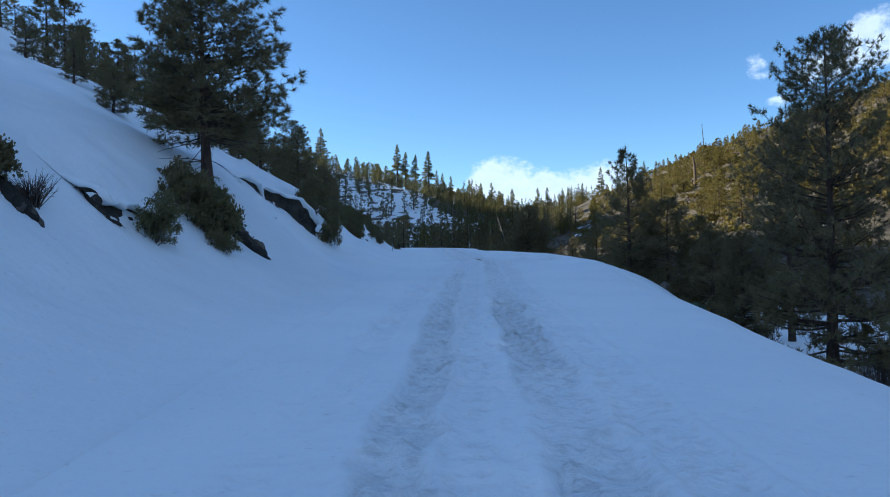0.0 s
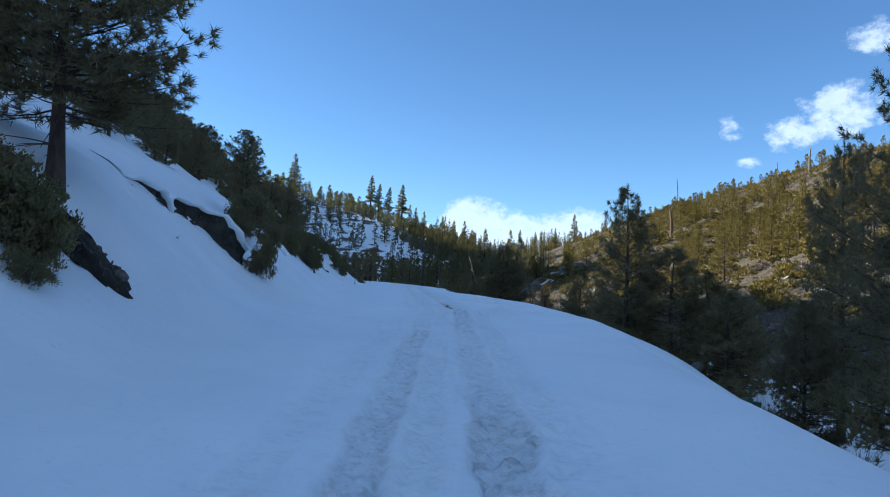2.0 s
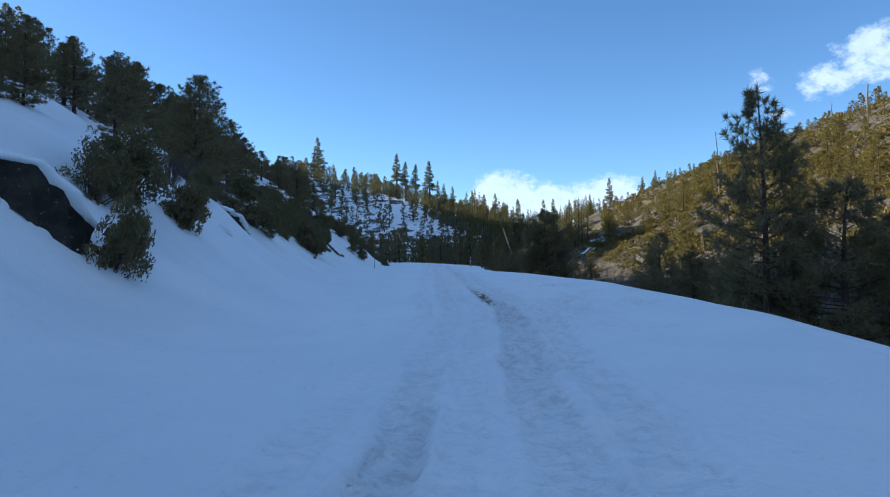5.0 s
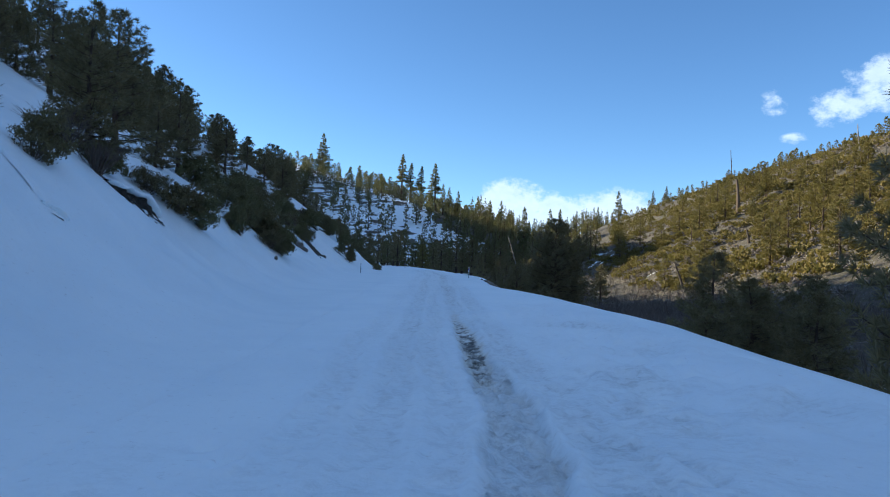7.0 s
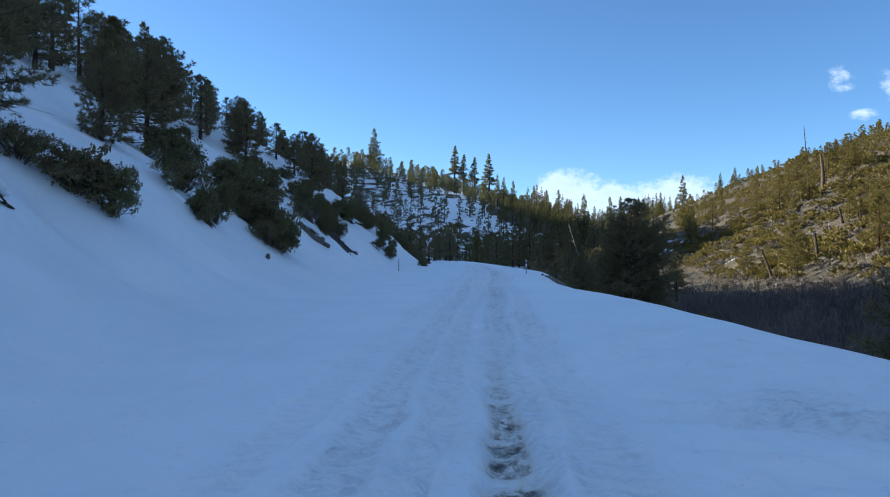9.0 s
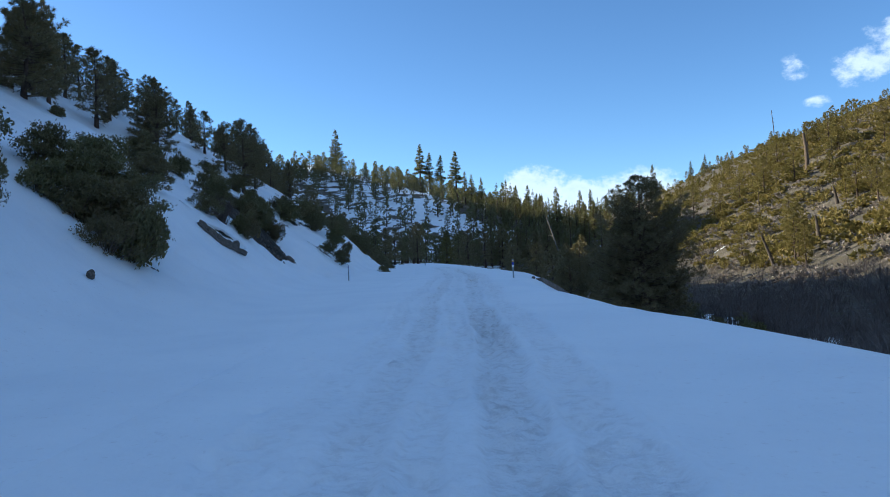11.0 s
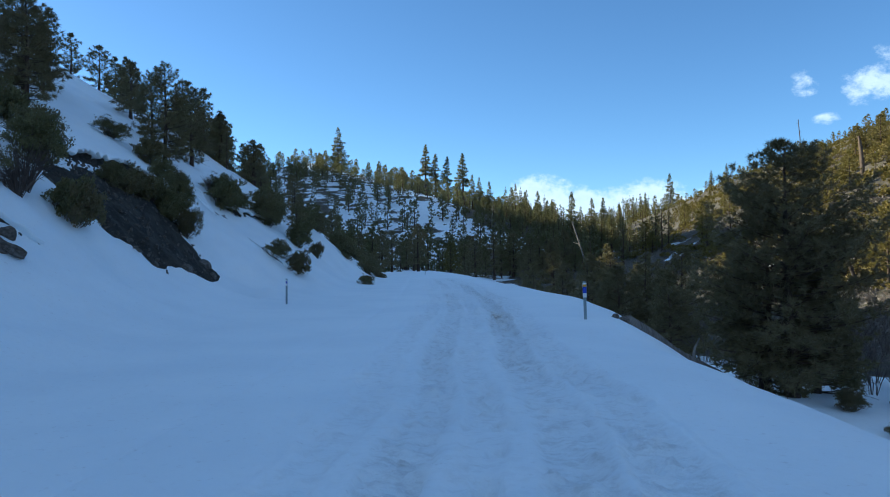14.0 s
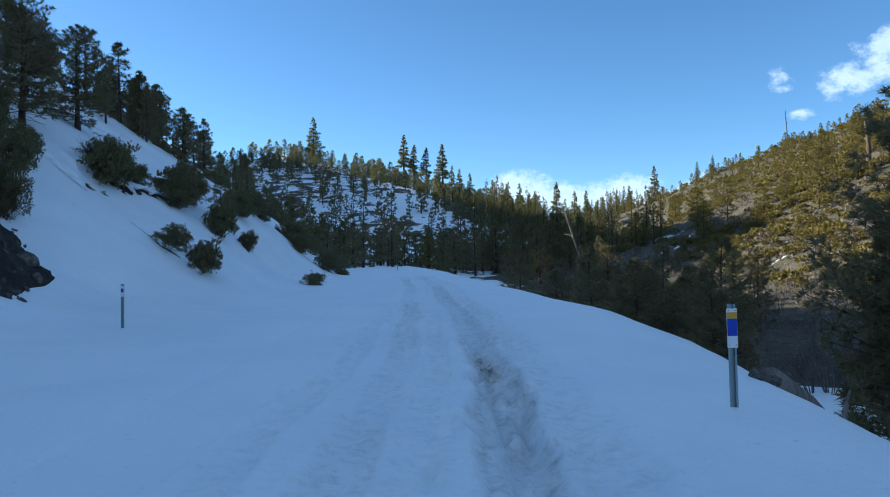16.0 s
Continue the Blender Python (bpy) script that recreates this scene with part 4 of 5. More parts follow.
# x, y, half width, height
for k, (x, y, R, height) in enumerate((
        (-7.0, 18.6, 0.61, 1.46), (-6.5, 21.9, 0.75, 1.5), (-7.2, 21.8, .9, 1.6), (-7.2, 22.9, .75, 1.3), (-6.6, 22.7, .5, 1.0), (-8.3, 23.6, .7, 1.0), (-6.15, 21.1, .55, .8), (-7.5, 22.1, 0.9, 1.3), (-7.7, 42.6, 1.22, 2.35), (-6.0, 38.7, 0.68, 1.8), (-7.8, 41.4, 0.9, 1.92),
        (-7.0, 45.5, 0.76, 1.53), (-8.9, 52.1, 0.75, 1.51), (-11.4, 60.2, 1.02, 1.23), (-11.7, 65.4, 1.09, 1.33), (-10.5, 66.1, 1.08, 1.44), (-9.8, 66.8, 0.83, 1.7), (-16.3, 83.5, 1.7, 2.53), (-12.5, 77.0, 1.31, 1.97),
        (-11.2, 76.2, 0.7, 1.59), (-14.4, 85.8, 1.2, 2.0), (-16.0, 92.8, 1.47, 2.06), (-13.3, 90.1, 1.55, 2.58), (-10.4, 84.7, 0.99, 2.7), (-11.0, 77.4, 0.68, 2.2), (-13.2, 84.0, 0.87, 1.48), (-18.0, 95.5, 1.22, 1.79), (-20.0, 105.0, 1.65, 2.61), (-15.7, 97.3, 1.45, 2.17), (-11.8, 85.3, 1.55, 2.33), (-14.5, 101.7, 1.17, 1.56),
        (-27.1, 107.8, 0.63, 0.97), (-18.4, 132.7, 1.41, 2.24), (-19.3, 145.5, 1.7, 2.7), (-9.4, 141.9, 0.76, 1.11), (-20.6, 112.3, 1.15, 1.84),
        (-15.8, 106.8, 1.19, 2.7), (-19.3, 126.5, 1.2, 1.6), (-18.8, 133.6, 1.69, 1.91), (-16.7, 137.9, 1.65, 2.7), (-17.2, 108.8, 1.33, 2.7), (-13.3, 105.5, 0.85, 1.91), (-24.4, 128.2, 1.43, 1.74),
        (-21.8, 127.9, 1.01, 2.1), (-19.5, 124.7, 1.01, 1.94), (-17.7, 123.3, 0.96, 2.22), (-15.7, 120.1, 0.81, 2.37), (-18.0, 131.7, 1.47, 2.38), (-16.0, 136.1, 1.38, 2.7), (-16.6, 148.9, 1.7, 2.7), (-10.0, 146.8, 0.8, 1.07), (-11.9, 128.9, 0.95, 1.7), (-13.0, 128.2, 1.0, 1.6),
        (-17.8, 134.8, 0.86, 1.43), (-16.6, 139.0, 1.38, 2.7), (-14.4, 138.3, 1.11, 2.6), (-17.3, 154.8, 1.7, 2.7), (-13.7, 142.0, 0.71, 1.59), (-17.0, 171.5, 0.99, 1.03), (-12.3, 170.2, 1.04, 0.98), (-17.5, 158.5, 1.87, 2.15),
        (-15.0, 163.0, 1.76, 2.02), (-13.8, 168.5, 1.65, 1.9), (-17.6, 170.0, 2.09, 2.4), (-15.1, 176.0, 1.87, 2.15), (-18.8, 181.0, 2.2, 2.53), (-16.2, 186.0, 1.87, 2.15), (-21.5, 190.0, 2.2, 2.53), (-17.9, 196.0, 1.98, 2.28),
        (-19.5, 204.0, 2.09, 2.62), (-22.8, 209.0, 2.2, 2.76), (-21.1, 217.0, 2.09, 2.62), (-39.5, 160.9, 1.76, 1.84), (-33.3, 173.4, 1.54, 1.61), (-27.8, 176.0, 1.87, 1.95), (-13.6, 105.3, .8, 1.5), (-16.7, 113.8, .9, 1.5), (-16.5, 119.3, .9, 1.4),
        (-10.9, 83.9, 1.1, 1.7), (-11.0, 85.6, 1.2, 2.1), (-12.3, 84.7, 1.2, 2.0), (-12.4, 87.2, 1.3, 2.2), (-11.7, 87.6, 1.1, 1.8), (-13.5, 86.0, 1.1, 1.8), (-13.9, 88.8, 1.2, 1.9),
        (-17.0, 115.2, 1.1, 1.4), (-17.5, 116.5, 1.1, 1.5), (-17.5, 118.0, 1.2, 1.6), (-17.1, 119.6, 1.1, 1.7), (-16.6, 120.4, 1.0, 1.5), (-15.9, 120.2, .7, 1.0), (-8.6, 14.4, .65, 1.0), (-9.0, 13.9, .7, 1.1))):
    bush(k % 4, x, y, R * (1.0 if y > 84 else 1.08), min(height, 2.3) * (.84 if y > 84 else .92), k * 77)
for k, (x, y, R) in enumerate(((14.2, 96, .7), (16.5, 100, .8), (13.4, 103.5, .6), (18.5, 104, .9), (21, 112, 1.0), (16.2, 92, .7), (12.6, 24.5, .8), (15.4, 22, .9), (19, 118, .9), (11.2, 22.8, .7), (15.5, 122, .6), (18, 126, .8), (15.5, 107.2, .55), (17.9, 108, .5), (17.2, 105, .55), (17.8, 103.7, .6), (15.4, 110.6, .7), (19.2, 112.9, .8), (18.6, 106, .6))):
    bush(k % 4, x, y, R * 1.1, R * 1.2, k * 59, .1, "low shrubs in the gully", "small dark shrub poking out of snow in the gully")
for k, (x, y, R, H) in enumerate(((13.6, 22.6, .8, 1.5), (-8.0, 15.1, .6, .7), (-7.0, 31.7, .12, .16), (15.2, 24.2, .9, 1.7), (11.6, 25.0, .7, 1.2), (16.8, 26.6, .9, 1.6), (12.6, 31.5, .8, 1.2), (-12.4, 63, .9, 1.1), (-8.6, 48.6, 1.1, 1.2), (-10.7, 56.7, 1.4, 1.5), (-10.4, 58.4, 1.2, 1.2), (-14.4, 104.5, 1.3, 1.5), (-13.9, 103.4, 1.0, 1.3), (-19.2, 133.0, .9, 1.2), (17.6, 97.5, .8, 1.2), (20, 107.5, .9, 1.4), (22.6, 101, 1.0, 1.8))):
    tv, tf = scrub(170 + k, R, H, 80 if R > .2 else 6)
    ob = thing("bare_shrub", "leafless grey shrub with thin forked twigs in snow", "shrub", pose(x, y, at_land(x, y, .08)), "bare shrubs")
    part("branchwork", mesh_of("twigs", tv, tf, shrub_twigs), ob)


# ---- cut bank, rocks ----
def soil_bank(x, y, half_x, half_y, turn, thick_, seed, label, stones=0, lip=.2):
    """A patch of bare soil in the snowy bank, ragged at its rim, with a lip of snow along its upper side."""
    n, m = 120, 26
    r, a = np.meshgrid(np.linspace(0, 1, m), np.linspace(0, 2 * np.pi, n, endpoint=False), indexing="ij")
    c, s_ = math.cos(radians(turn)), math.sin(radians(turn))
    rim = 1 + .20 * fractal(np.cos(a) * 2.2 + seed, np.sin(a) * 2.2, 1.0, seed, 4)
    lx, ly = r * rim * np.cos(a) * half_x, r * rim * np.sin(a) * half_y
    px, py = x + lx * c - ly * s_, y + lx * s_ + ly * c
    rough = .11 * fractal(px, py, .9, seed, 4) + .07 * np.abs(fractal(px, py, .28, seed + 9, 2))
    h = land(px, py) + thick_ * .6 * (1 - r ** 4) + rough * (1 - r ** 8) - .12 - .2 * r ** 10
    idx = np.arange(m * n).reshape(m, n)
    q = np.stack([idx[:-1], idx[1:], np.roll(idx, -1, 1)[1:], np.roll(idx, -1, 1)[:-1]], -1).reshape(-1, 4)
    ob = tagged(new("soil_bank", mesh_of("soil_bank", np.stack([px, py, h], -1).reshape(-1, 3), q, soil_mat.m)), label, "soil", kind="structure")
    if lip:
        e = np.arange(int(n * .26), int(n * .74))
        ex, ey = px[-2, e], py[-2, e]
        t = np.linspace(0, 1, len(e))
        rad = lip * np.sin(t * np.pi) ** .35 * (.75 + .45 * fractal(ex, ey, .9, seed + 3, 3)) + .01
        v, f = tubes([(np.stack([ex, ey, land(ex, ey) + .03], 1), np.clip(rad, .02, 1))], 10)
        v = v + .03 * fractal(v[:, 0] * 1.0 + v[:, 2], v[:, 1], .3, seed + 5, 2)[:, None]
        part("snow_lip", mesh_of("snow_lip", v, f, snow_mat.m), ob, "rounded lip of drifted snow")
    g = np.random.default_rng(seed)
    for k in range(stones):
        rr, aa = g.uniform(0, .88) ** .6, g.uniform(0, 2 * np.pi)
        lx, ly = rr * math.cos(aa) * half_x, rr * math.sin(aa) * half_y
        sx, sy = x + lx * c - ly * s_, y + lx * s_ + ly * c
        st = new("stone", SLABS[k % 4] if k % 3 else STONES[k % 5])
        st.parent = ob
        st.matrix_basis = Matrix.Translation((sx, sy, at_land(sx, sy) + thick_ * .6 * (1 - rr ** 4) - .10)) @ pose(0, 0, 0, g.uniform(0, 360), g.uniform(0, 360), g.uniform(0, 360)) @ Matrix.Diagonal((g.uniform(.04, .13), g.uniform(.03, .09), g.uniform(.02, .06), 1))
    return ob


def cut_face(line, seed, label, mat=None, cap=.12):
    """An undercut face of soil along a line of (x, y, height), with a rounded cap of snow that runs back into the bank."""
    x, y, h = np.array(line).T
    along = np.concatenate([[0], np.cumsum(np.hypot(np.diff(x), np.diff(y)))])
    t = np.linspace(0, along[-1], max(12, int(along[-1] / .09)))
    x, y, h = (np.interp(t, along, q) for q in (x, y, h))
    w = np.hanning(13) / np.hanning(13).sum()
    x, y, h = (np.convolve(np.pad(q, 6, mode="edge"), w, "valid") for q in (x, y, h))
    x = x + .12 * fractal(t, t * 0 + seed, .9, seed, 3)
    h = h * (1 + .25 * fractal(t, t * 0, .7, seed + 1, 2))
    gx_, gy_ = land(x + .4, y) - land(x - .4, y), land(x, y + .4) - land(x, y - .4)
    n = np.hypot(gx_, gy_) + 1e-6
    ox, oy = -gx_ / n, -gy_ / n      # downhill
    ground_z = land(x, y)

    def sheet(profile, name, material, rough, k):
        rows_ = []
        for out, z in profile:
            px, py = x + ox * out, y + oy * out
            rows_.append(np.stack([px, py, z], 1))
        v = np.stack(rows_)
        j = rough * fractal(t[None] * 1.0 + 0 * v[..., 2], v[..., 2] * 1.6 + k, .32, seed + k, 3)
        v[..., 0] += j * ox
        v[..., 1] += j * oy
        v[..., 2] += .4 * j
        a = np.arange(v.shape[0] * v.shape[1]).reshape(v.shape[:2])
        q = np.stack([a[:-1, :-1], a[:-1, 1:], a[1:, 1:], a[1:, :-1]], -1).reshape(-1, 4)
        return mesh_of(name, v.reshape(-1, 3), q, material)
    soil_rows = [(.10 - .26 * f - .10 * math.sin(f * 3.1), ground_z - .14 + (h + .14) * f) for f in np.linspace(0, 1, 9)] + [(-.45, ground_z + h * .98 + .02)]
    ob = tagged(new("soil_face", sheet(soil_rows, "soil_face", mat or soil_mat.m, .10, 0)), label, "rock" if mat else "soil", kind="structure")
    if cap:
        c = cap * np.clip(h / .3, .25, 1) * np.clip(np.minimum(t, t[-1] - t) / .5, .1, 1) * (1 + .3 * fractal(t, t * 0, 1.1, seed + 2, 2))
        top = ground_z + h
        snow_rows = [(-.34, top - .05), (-.10, top - .04), (.05 * h, top - .02), (.05 * h + .35 * c, top + .25 * c), (.05 * h + .30 * c, top + .7 * c), (-.12, top + c)]
        for q in (.35, .65, 1.0, 1.5, 2.1):
            up = land(x - ox * q, y - oy * q)
            snow_rows.append((-q, np.maximum(up + .05 - .03 * q, (top + c + .25 * q) * (q < 1.2) - 99 * (q >= 1.2)) - (.25 if q > 2 else 0)))
        part("snow_cornice", sheet(snow_rows, "snow_cornice", snow_mat.m, .03, 7), ob, "rounded overhanging cornice of drifted snow")
    return ob


def rock_mesh(seed, rough=.28):
    bm = bmesh.new()
    bmesh.ops.create_icosphere(bm, subdivisions=2, radius=1)
    for vtx in bm.verts:
        d = vtx.co.normalized()
        vtx.co = d * (1 + rough * noise.noise(d * 1.3 + Vector((seed * 3.1, 0, 0))) + .12 * noise.noise(d * 3.5 + Vector((0, seed, 0))))
        vtx.co.z *= .7
    return bm_mesh("rock", bm, rock_mat.m)


def slab_mesh(seed):
    """A split, angular slab of rock, one unit half long."""
    bm = bmesh.new()
    bmesh.ops.create_cube(bm, size=2)
    bmesh.ops.subdivide_edges(bm, edges=bm.edges[:], cuts=3, use_grid_fill=True)
    for vtx in bm.verts:
        p = vtx.co.copy()
        skew = .22 * p.y + .12 * p.z
        step = .16 * round(2.2 * noise.noise(p * .9 + Vector((seed * 4.7, 0, 0))))
        vtx.co = Vector((p.x * (1 - .12 * abs(p.z)) + skew, p.y * (1 - .18 * abs(p.x)), p.z * (1 - .25 * abs(p.x) ** 3))) * (1 + step + .10 * noise.noise(p * 2.3 + Vector((0, seed, 0))))
    return bm_mesh("slab", bm, rock_mat.m, False)


STONES = [rock_mesh(k) for k in range(5)]
SLABS = [slab_mesh(k) for k in range(4)]
cut_face([(-8.73, 31.75, 0.1), (-8.44, 32.3, 0.34), (-7.99, 32.89, 0.42), (-8.58, 36.3, 0.45), (-8.14, 36.87, 0.62), (-7.51, 37.5, 1.01), (-6.96, 38.01, 1.25), (-6.5, 38.4, 1.0), (-6.2, 38.9, 0.6)], 220, "long dark soil face undercut below a cornice of snow")
cut_face([(-8.37, 17.86, 0.12), (-7.71, 17.25, 0.56), (-7.52, 17.7, 0.57), (-7.48, 18.56, 0.29), (-7.18, 18.88, 0.54), (-6.72, 18.99, 0.44), (-6.59, 18.99, 0.09)], 221, "dark soil ledge undercut beside shrubs")
cut_face([(-6.45, 23.37, 0.18), (-6.29, 23.9, 0.74), (-5.93, 23.85, 0.73), (-5.67, 24.14, 0.18)], 222, "dark soil and stones bared below a shrub", None, 0)
cut_face([(-9.97, 58.36, 0.11), (-9.53, 58.88, 0.48), (-9.91, 60.96, 0.69), (-9.7, 61.62, 0.62), (-9.59, 62.39, 0.17)], 223, "steep dark soil face under the roots of a pine")
cut_face([(-17.74, 111.59, 0.12), (-17.86, 113.16, 0.42), (-19.27, 117.55, 0.67), (-20.13, 122.13, 0.74), (-19.81, 124.44, 0.23)], 225, "soil edge along the head of a slide, capped with snow")
cut_face([(-19.37, 130.1, 0.13), (-18.52, 129.88, 0.32), (-16.98, 128.51, 0.12)], 226, "narrow dark soil ledge in the snow")
cut_face([(-17.99, 132.53, 0.14), (-17.17, 132.74, 0.48), (-16.69, 133.06, 0.34), (-16.48, 135.84, 0.29), (-15.76, 138.3, 0.15)], 227, "dark soil ledge below overhanging shrubs")
cut_face([(-13.35, 98.99, 0.15), (-12.59, 100.66, 0.36), (-11.79, 101.75, 0.15)], 228, "narrow dark soil ledge in the snow")
cut_face([(-6.75, 42.03, 0.08), (-6.46, 42.0, 0.37), (-6.26, 42.03, 0.08)], 229, "small dark lump of soil beside a shrub")
cut_face([(-19.95, 131.26, 0.13), (-18.88, 130.68, 0.34), (-17.07, 128.5, 0.12)], 230, "narrow dark soil ledge in the snow")
cut_face([(-17.79, 131.81, 0.17), (-17.05, 132.07, 0.61), (-16.55, 132.69, 0.17)], 231, "dark soil ledge below overhanging shrubs")
cut_face([(-7.17, 49.7, 0.09), (-6.95, 50.0, 0.23), (-6.69, 50.35, 0.09)], 232, "small dark lump of soil beside a shrub")
cut_face([(-13.85, 127.92, 0.12), (-13.1, 127.62, 0.4), (-12.42, 128.24, 0.35), (-11.69, 128.58, 0.12)], 233, "dark soil ledge below overhanging shrubs")
soil_bank(-6.45, 24.45, 1.25, .72, -18, .55, 202, "dark soil with stones showing through the snow", 34, 0)
soil_bank(-14.9, 113.4, 3.2, 7.7, 8, .66, 204, "bare dark slide of soil and broken stones", 290, 0)
soil_bank(-8.0, 14.6, .55, .4, -20, .4, 203, "dark soil below overhanging shrubs", 8, 0)
soil_bank(-10.4, 60.6, 1.0, 2.2, -8, .22, 205, "dark soil under the roots of a pine", 22, 0)
soil_bank(-11.5, 76.7, 1.0, .7, 12, .25, 206, "dark soil below overhanging shrubs", 10)
soil_bank(-10.9, 86.0, 1.0, .6, 10, .25, 208, "dark soil below overhanging shrubs", 6)
soil_bank(-18.2, 129.8, 1.8, .4, 40, .25, 209, "dark soil ledge below shrubs", 8)
for k, (x, y, sz) in enumerate(((-5.85, 24.6, .26), (-14.2, 119.2, .40), (-12, 111.9, .26), (-12.1, 100.4, .24), (-9.4, 80.3, .17), (-13.5, 118.6, .22), (9.6, 29.6, .25), (5.4, 105.8, .13), (5.75, 106.2, .16))):
    ob = tagged(new("rock", STONES[k % 5]), "rough grey rock lying in the snow", "rock", "rocks")
    ob.matrix_basis = Matrix.Translation((x, y, at_land(x, y) + .1)) @ pose(0, 0, 0, 20 * k, 0, 70 * k) @ Matrix.Scale(sz, 4)

g = np.random.default_rng(91)
for k in range(9):
    q = k / 8
    x, y = -13.2 + 1.6 * q, 98.25 + 1.75 * q
    ob = tagged(new("ledge_rock", SLABS[k % 4]), "pale grey split slab in a rock ledge half under snow", "rock", "ledge of rocks")
    out = Vector((1.45, 1.55, -1.25)).normalized()
    turn = out.to_track_quat('X', 'Z').to_matrix().to_4x4()
    ob.matrix_basis = Matrix.Translation((x, y, at_land(x, y) + .10)) @ turn @ pose(0, 0, 0, g.uniform(-14, 14), g.uniform(-8, 8), g.uniform(-12, 12)) @ Matrix.Diagonal((g.uniform(.24, .36), g.uniform(.16, .24), .11 + .09 * math.sin(.5 + 2.4 * q), 1))


# ---- dead wood ----
def dead_tree(name, label, x, y, height, r, lean_x, lean_y, seed, mat, limbs=5, category="dead tree"):
    g = np.random.default_rng(seed)
    t = np.linspace(0, 1, 9)
    axis = np.stack([lean_x * t * height + .02 * height * np.sin(t * 4 + seed), lean_y * t * height, t * height - .4], 1)
    ob = thing(name, label, category, pose(x, y, at_land(x, y)))
    v, f = tubes([(axis, r * (1 - .6 * t) * (1 + .1 * g.normal(size=9)))], 9)
    part("trunk", mesh_of("dead_trunk", v, f, mat), ob)
    for k in range(limbs):
        q = axis[int(g.integers(3, 8))]
        a = g.uniform(0, 2 * np.pi)
        e = q + np.array([np.cos(a), np.sin(a), g.uniform(-.2, .5)]) * height * g.uniform(.05, .12)
        v, f = tubes([(np.stack([q, (q + e) / 2 + g.normal(0, .01, 3) * height, e]), np.array([.25, .17, .08]) * r)], 5)
        part("broken_limb", mesh_of("dead_limb", v, f, mat), ob)
    return ob


dead_tree("dead_snag", "tall broken grey-brown snag on the sunlit slope", 89.9, 251, 10.8, .75, -.05, 0, 301, pole_wood, 3)
dead_tree("dead_snag", "slender bare dead spire standing on the crest", 179.5, 486, 20, .34, 0, 0, 302, charred_wood, 6)
dead_tree("dead_snag", "bare grey snag on the skyline", 140.5, 275, 10, .32, -.05, 0, 303, grey_wood, 6)
dead_tree("dead_snag", "thick broken snag with a forked top on the skyline", 148.8, 268, 11.5, .55, .02, 0, 304, grey_wood, 5)
dead_tree("leaning_dead_tree", "pale dead trunk leaning over among dark conifers", 19.5, 190, 14, .2, -.37, 0, 305, grey_wood, 8)
dead_tree("dead_snag", "short charred stump on the dry slope", 59.2, 181.2, 4.5, .4, -.15, 0, 306, charred_wood, 2)
dead_tree("dead_snag", "short charred stump on the dry slope", 74.3, 205, 4.0, .4, -.2, 0, 307, charred_wood, 2)
dead_tree("dead_snag", "leaning dark snag at the foot of the slope", 48.4, 173.5, 6, .35, -.3, 0, 308, charred_wood, 3)
for k, (x, y, ln, r, turn, lab) in enumerate(((6.0, 106.8, 8.2, .27, 51, "long weathered log lying from the snowy shoulder into the gully"), (35.9, 158.2, 9, .28, 25, "fallen dark log in the shaded gully"), (38.1, 162.5, 8, .22, -30, "fallen dark log in the shaded gully"), (51.9, 186.5, 7, .25, 40, "fallen log on the dry slope"),
                                               (33.9, 153.6, 6, .16, 60, "fallen pale branch in the shaded gully"), (78.9, 230, 6, .3, 15, "fallen log on the dry slope"))):
    g = np.random.default_rng(320 + k)
    t = np.linspace(0, 1, 10)
    ca, sb = math.cos(radians(turn)), math.sin(radians(turn))
    px, py = x + t * ln * ca, y + t * ln * sb
    pz = land(px, py) + r * (.1 if k == 0 else .55)
    if k == 0:
        pz = np.maximum(pz, np.linspace(pz[0] - .3, -1.45, 10))
    rad = r * (1 - .35 * t) * (1 + .08 * g.normal(size=10))
    line = np.stack([px, py, pz], 1)
    tip = (line[1] - line[0]) * .004
    line, rad = np.concatenate([[line[0] - tip], line, [line[-1] + tip]]), np.concatenate([[.01], rad, [.01]])
    v, f = tubes([(line, rad)], 9)
    ob = thing("log", lab, "log")
    part("trunk", mesh_of("log", v, f, grey_wood if k in (0, 4) else charred_wood), ob)
    part("broken_limb", mesh_of("limb", *tubes([(np.stack([[px[6], py[6], pz[6]], [px[6] + .2, py[6] + .4, pz[6] + .5], [px[6] + .5, py[6] + .7, pz[6] + .9]]), np.array([.3, .2, .1]) * r)], 5), grey_wood), ob)


# ---- roadside markers ----
def box(bm, x0, x1, y0, y1, z0, z1, bevel=0.0):
    r = bmesh.ops.create_cube(bm, size=1, matrix=Matrix.Translation(((x0 + x1) / 2, (y0 + y1) / 2, (z0 + z1) / 2)) @ Matrix.Diagonal((x1 - x0, y1 - y0, z1 - z0, 1)))
    if bevel:
        es = {e for vtx in r["verts"] for e in vtx.link_edges}
        bmesh.ops.bevel(bm, geom=list(es), offset=bevel, segments=2, affect='EDGES')


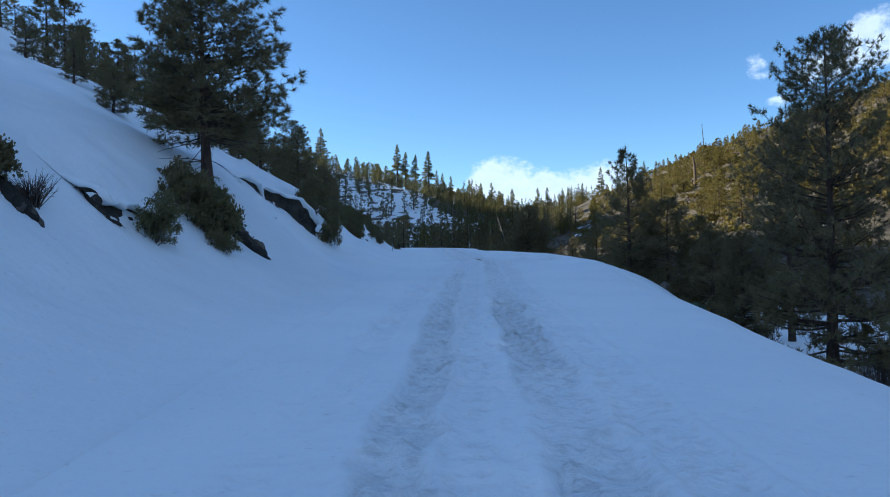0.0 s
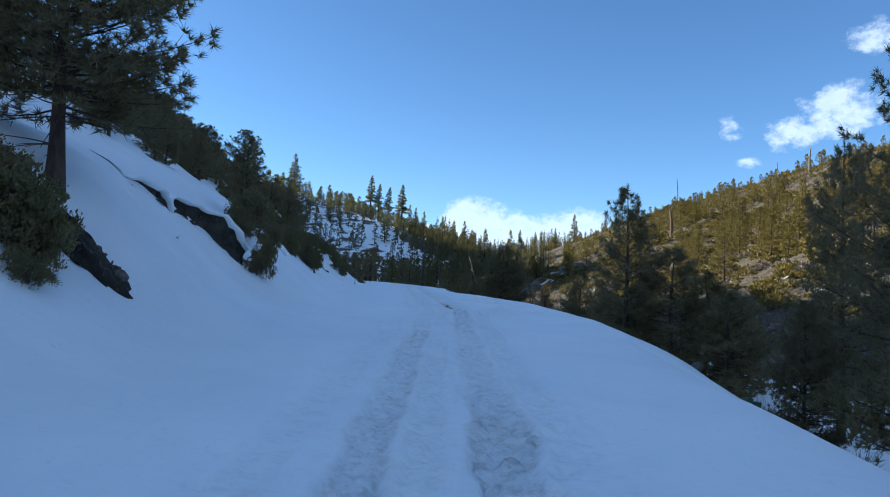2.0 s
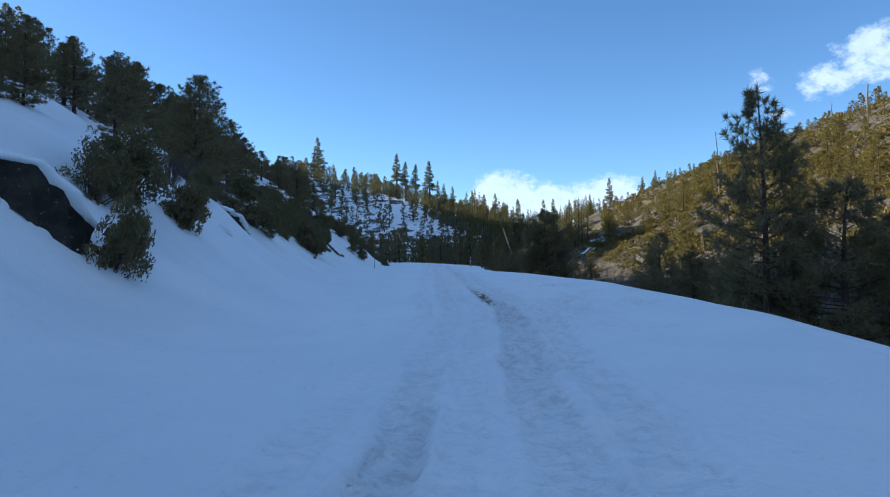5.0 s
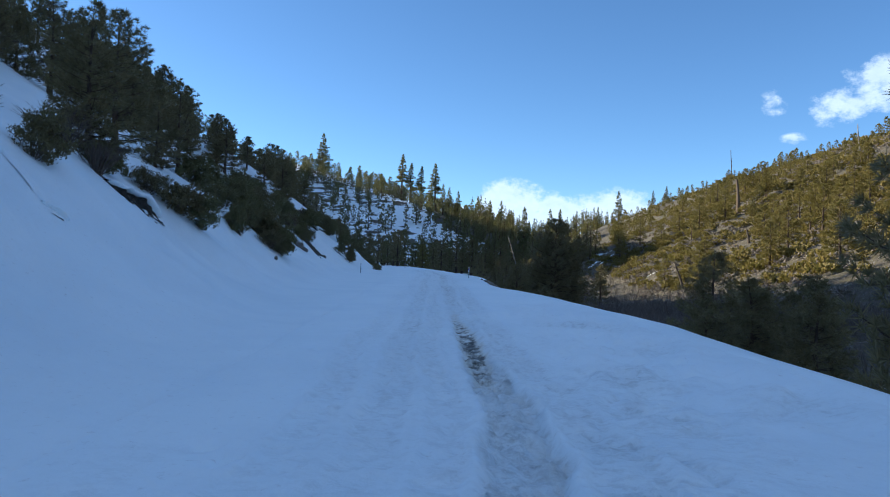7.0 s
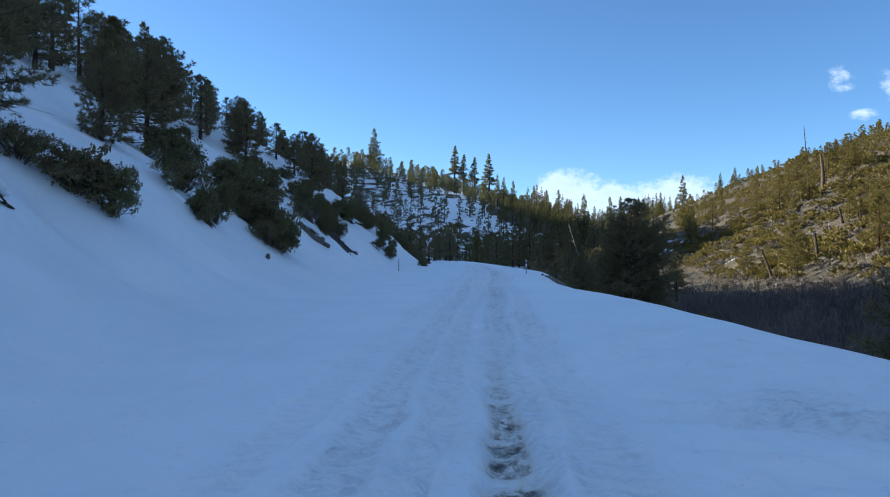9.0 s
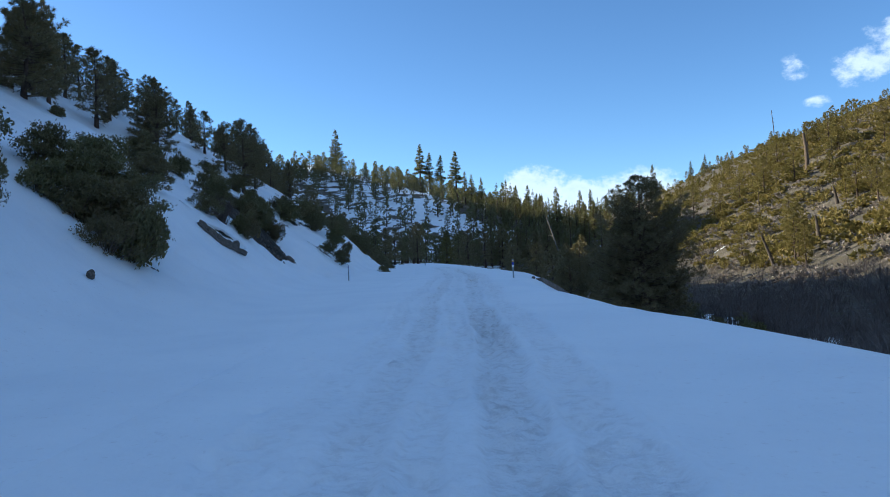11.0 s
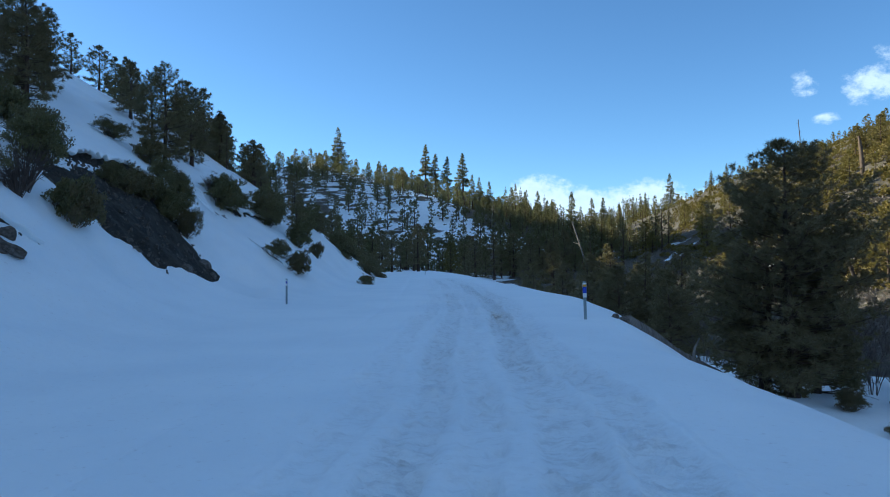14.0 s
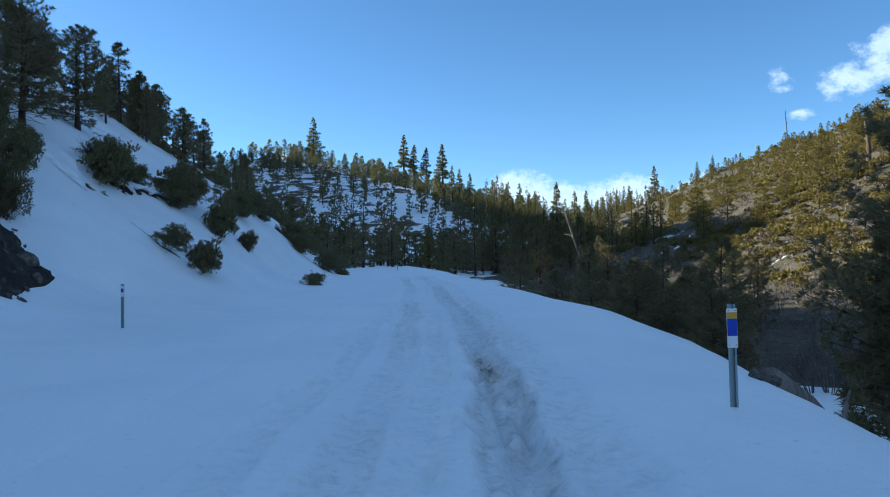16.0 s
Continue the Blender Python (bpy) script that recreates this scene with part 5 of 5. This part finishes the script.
def marker_post(x, y, z, height, lean, label, plate):
    ob = thing("marker_post", label, "marker post", pose(x, y, z, 0, lean, 0), "roadside markers")
    bm = bmesh.new()      # folded steel channel
    for a, b, c, d in ((-.045, -.028, -.006, .006), (-.030, -.022, -.006, .034), (-.024, .024, .028, .036), (.022, .030, -.006, .034), (.028, .045, -.006, .006)):
        box(bm, a, b, c, d, -.7, height, .001)
    part("channel", bm_mesh("channel", bm, post_metal), ob, "galvanised steel channel")
    w, top = plate
    bm = bmesh.new()
    box(bm, -w / 2, w / 2, -.016, -.010, height - top, height - .045, .004)
    pl = part("plate", bm_mesh("plate", bm, white_sheet), ob, "white reflector plate")
    span = top - .045
    z1 = height - .045
    for nm, mat, a, b in (("amber_band", amber_sheet, .10, .26), ("blue_band", blue_sheet, .26, .70)) if w > .08 else (("blue_band", blue_sheet, .25, .6),):
        bm = bmesh.new()
        box(bm, -w / 2 + .004, w / 2 - .004, -.021, -.0165, z1 - span * b, z1 - span * a, .001)
        part(nm, bm_mesh(nm, bm, mat), pl)
    for bx, bz in ((-w * .33, z1 - span * .06), (w * .33, z1 - span * .06), (-w * .33, z1 - span * .93), (w * .33, z1 - span * .93)):
        bm = bmesh.new()
        bmesh.ops.create_cone(bm, cap_ends=True, segments=8, radius1=.007, radius2=.005, depth=.006, matrix=Matrix.Translation((bx, -.019, bz)) @ pose(0, 0, 0, 90, 0, 0))
        part("bolt", bm_mesh("bolt", bm, bolt_metal), pl)
    return ob


marker_post(4.0, 103.0, at_land(4.0, 103), 2.95 - at_land(4.0, 103), -.6, "steel marker post with white, amber and blue plate in snow", (.115, .48))
marker_post(-8.08, 113.6, at_land(-8.08, 113.6), 3.02 - at_land(-8.08, 113.6), .5, "thin steel marker post with a blue reflector, deep in snow", (.075, .34))
marker_post(-8.6, 196, at_land(-8.6, 196), 1.0, 0, "thin far steel marker post deep in snow", (.075, .34))
# broken wooden post ends by the shoulder
ob = thing("broken_post", "two short weathered green-painted post stubs in snow", "post", pose(9.9, 26.9, at_land(9.9, 26.9) + .06, 0, 6, 25))
for k, (dx, h) in enumerate(((0, .26), (.34, .18))):
    bm = bmesh.new()
    box(bm, dx - .13, dx + .13, -.09, .09, -.3, h, .015)
    part("stub", bm_mesh("stub", bm, green_paint), ob)
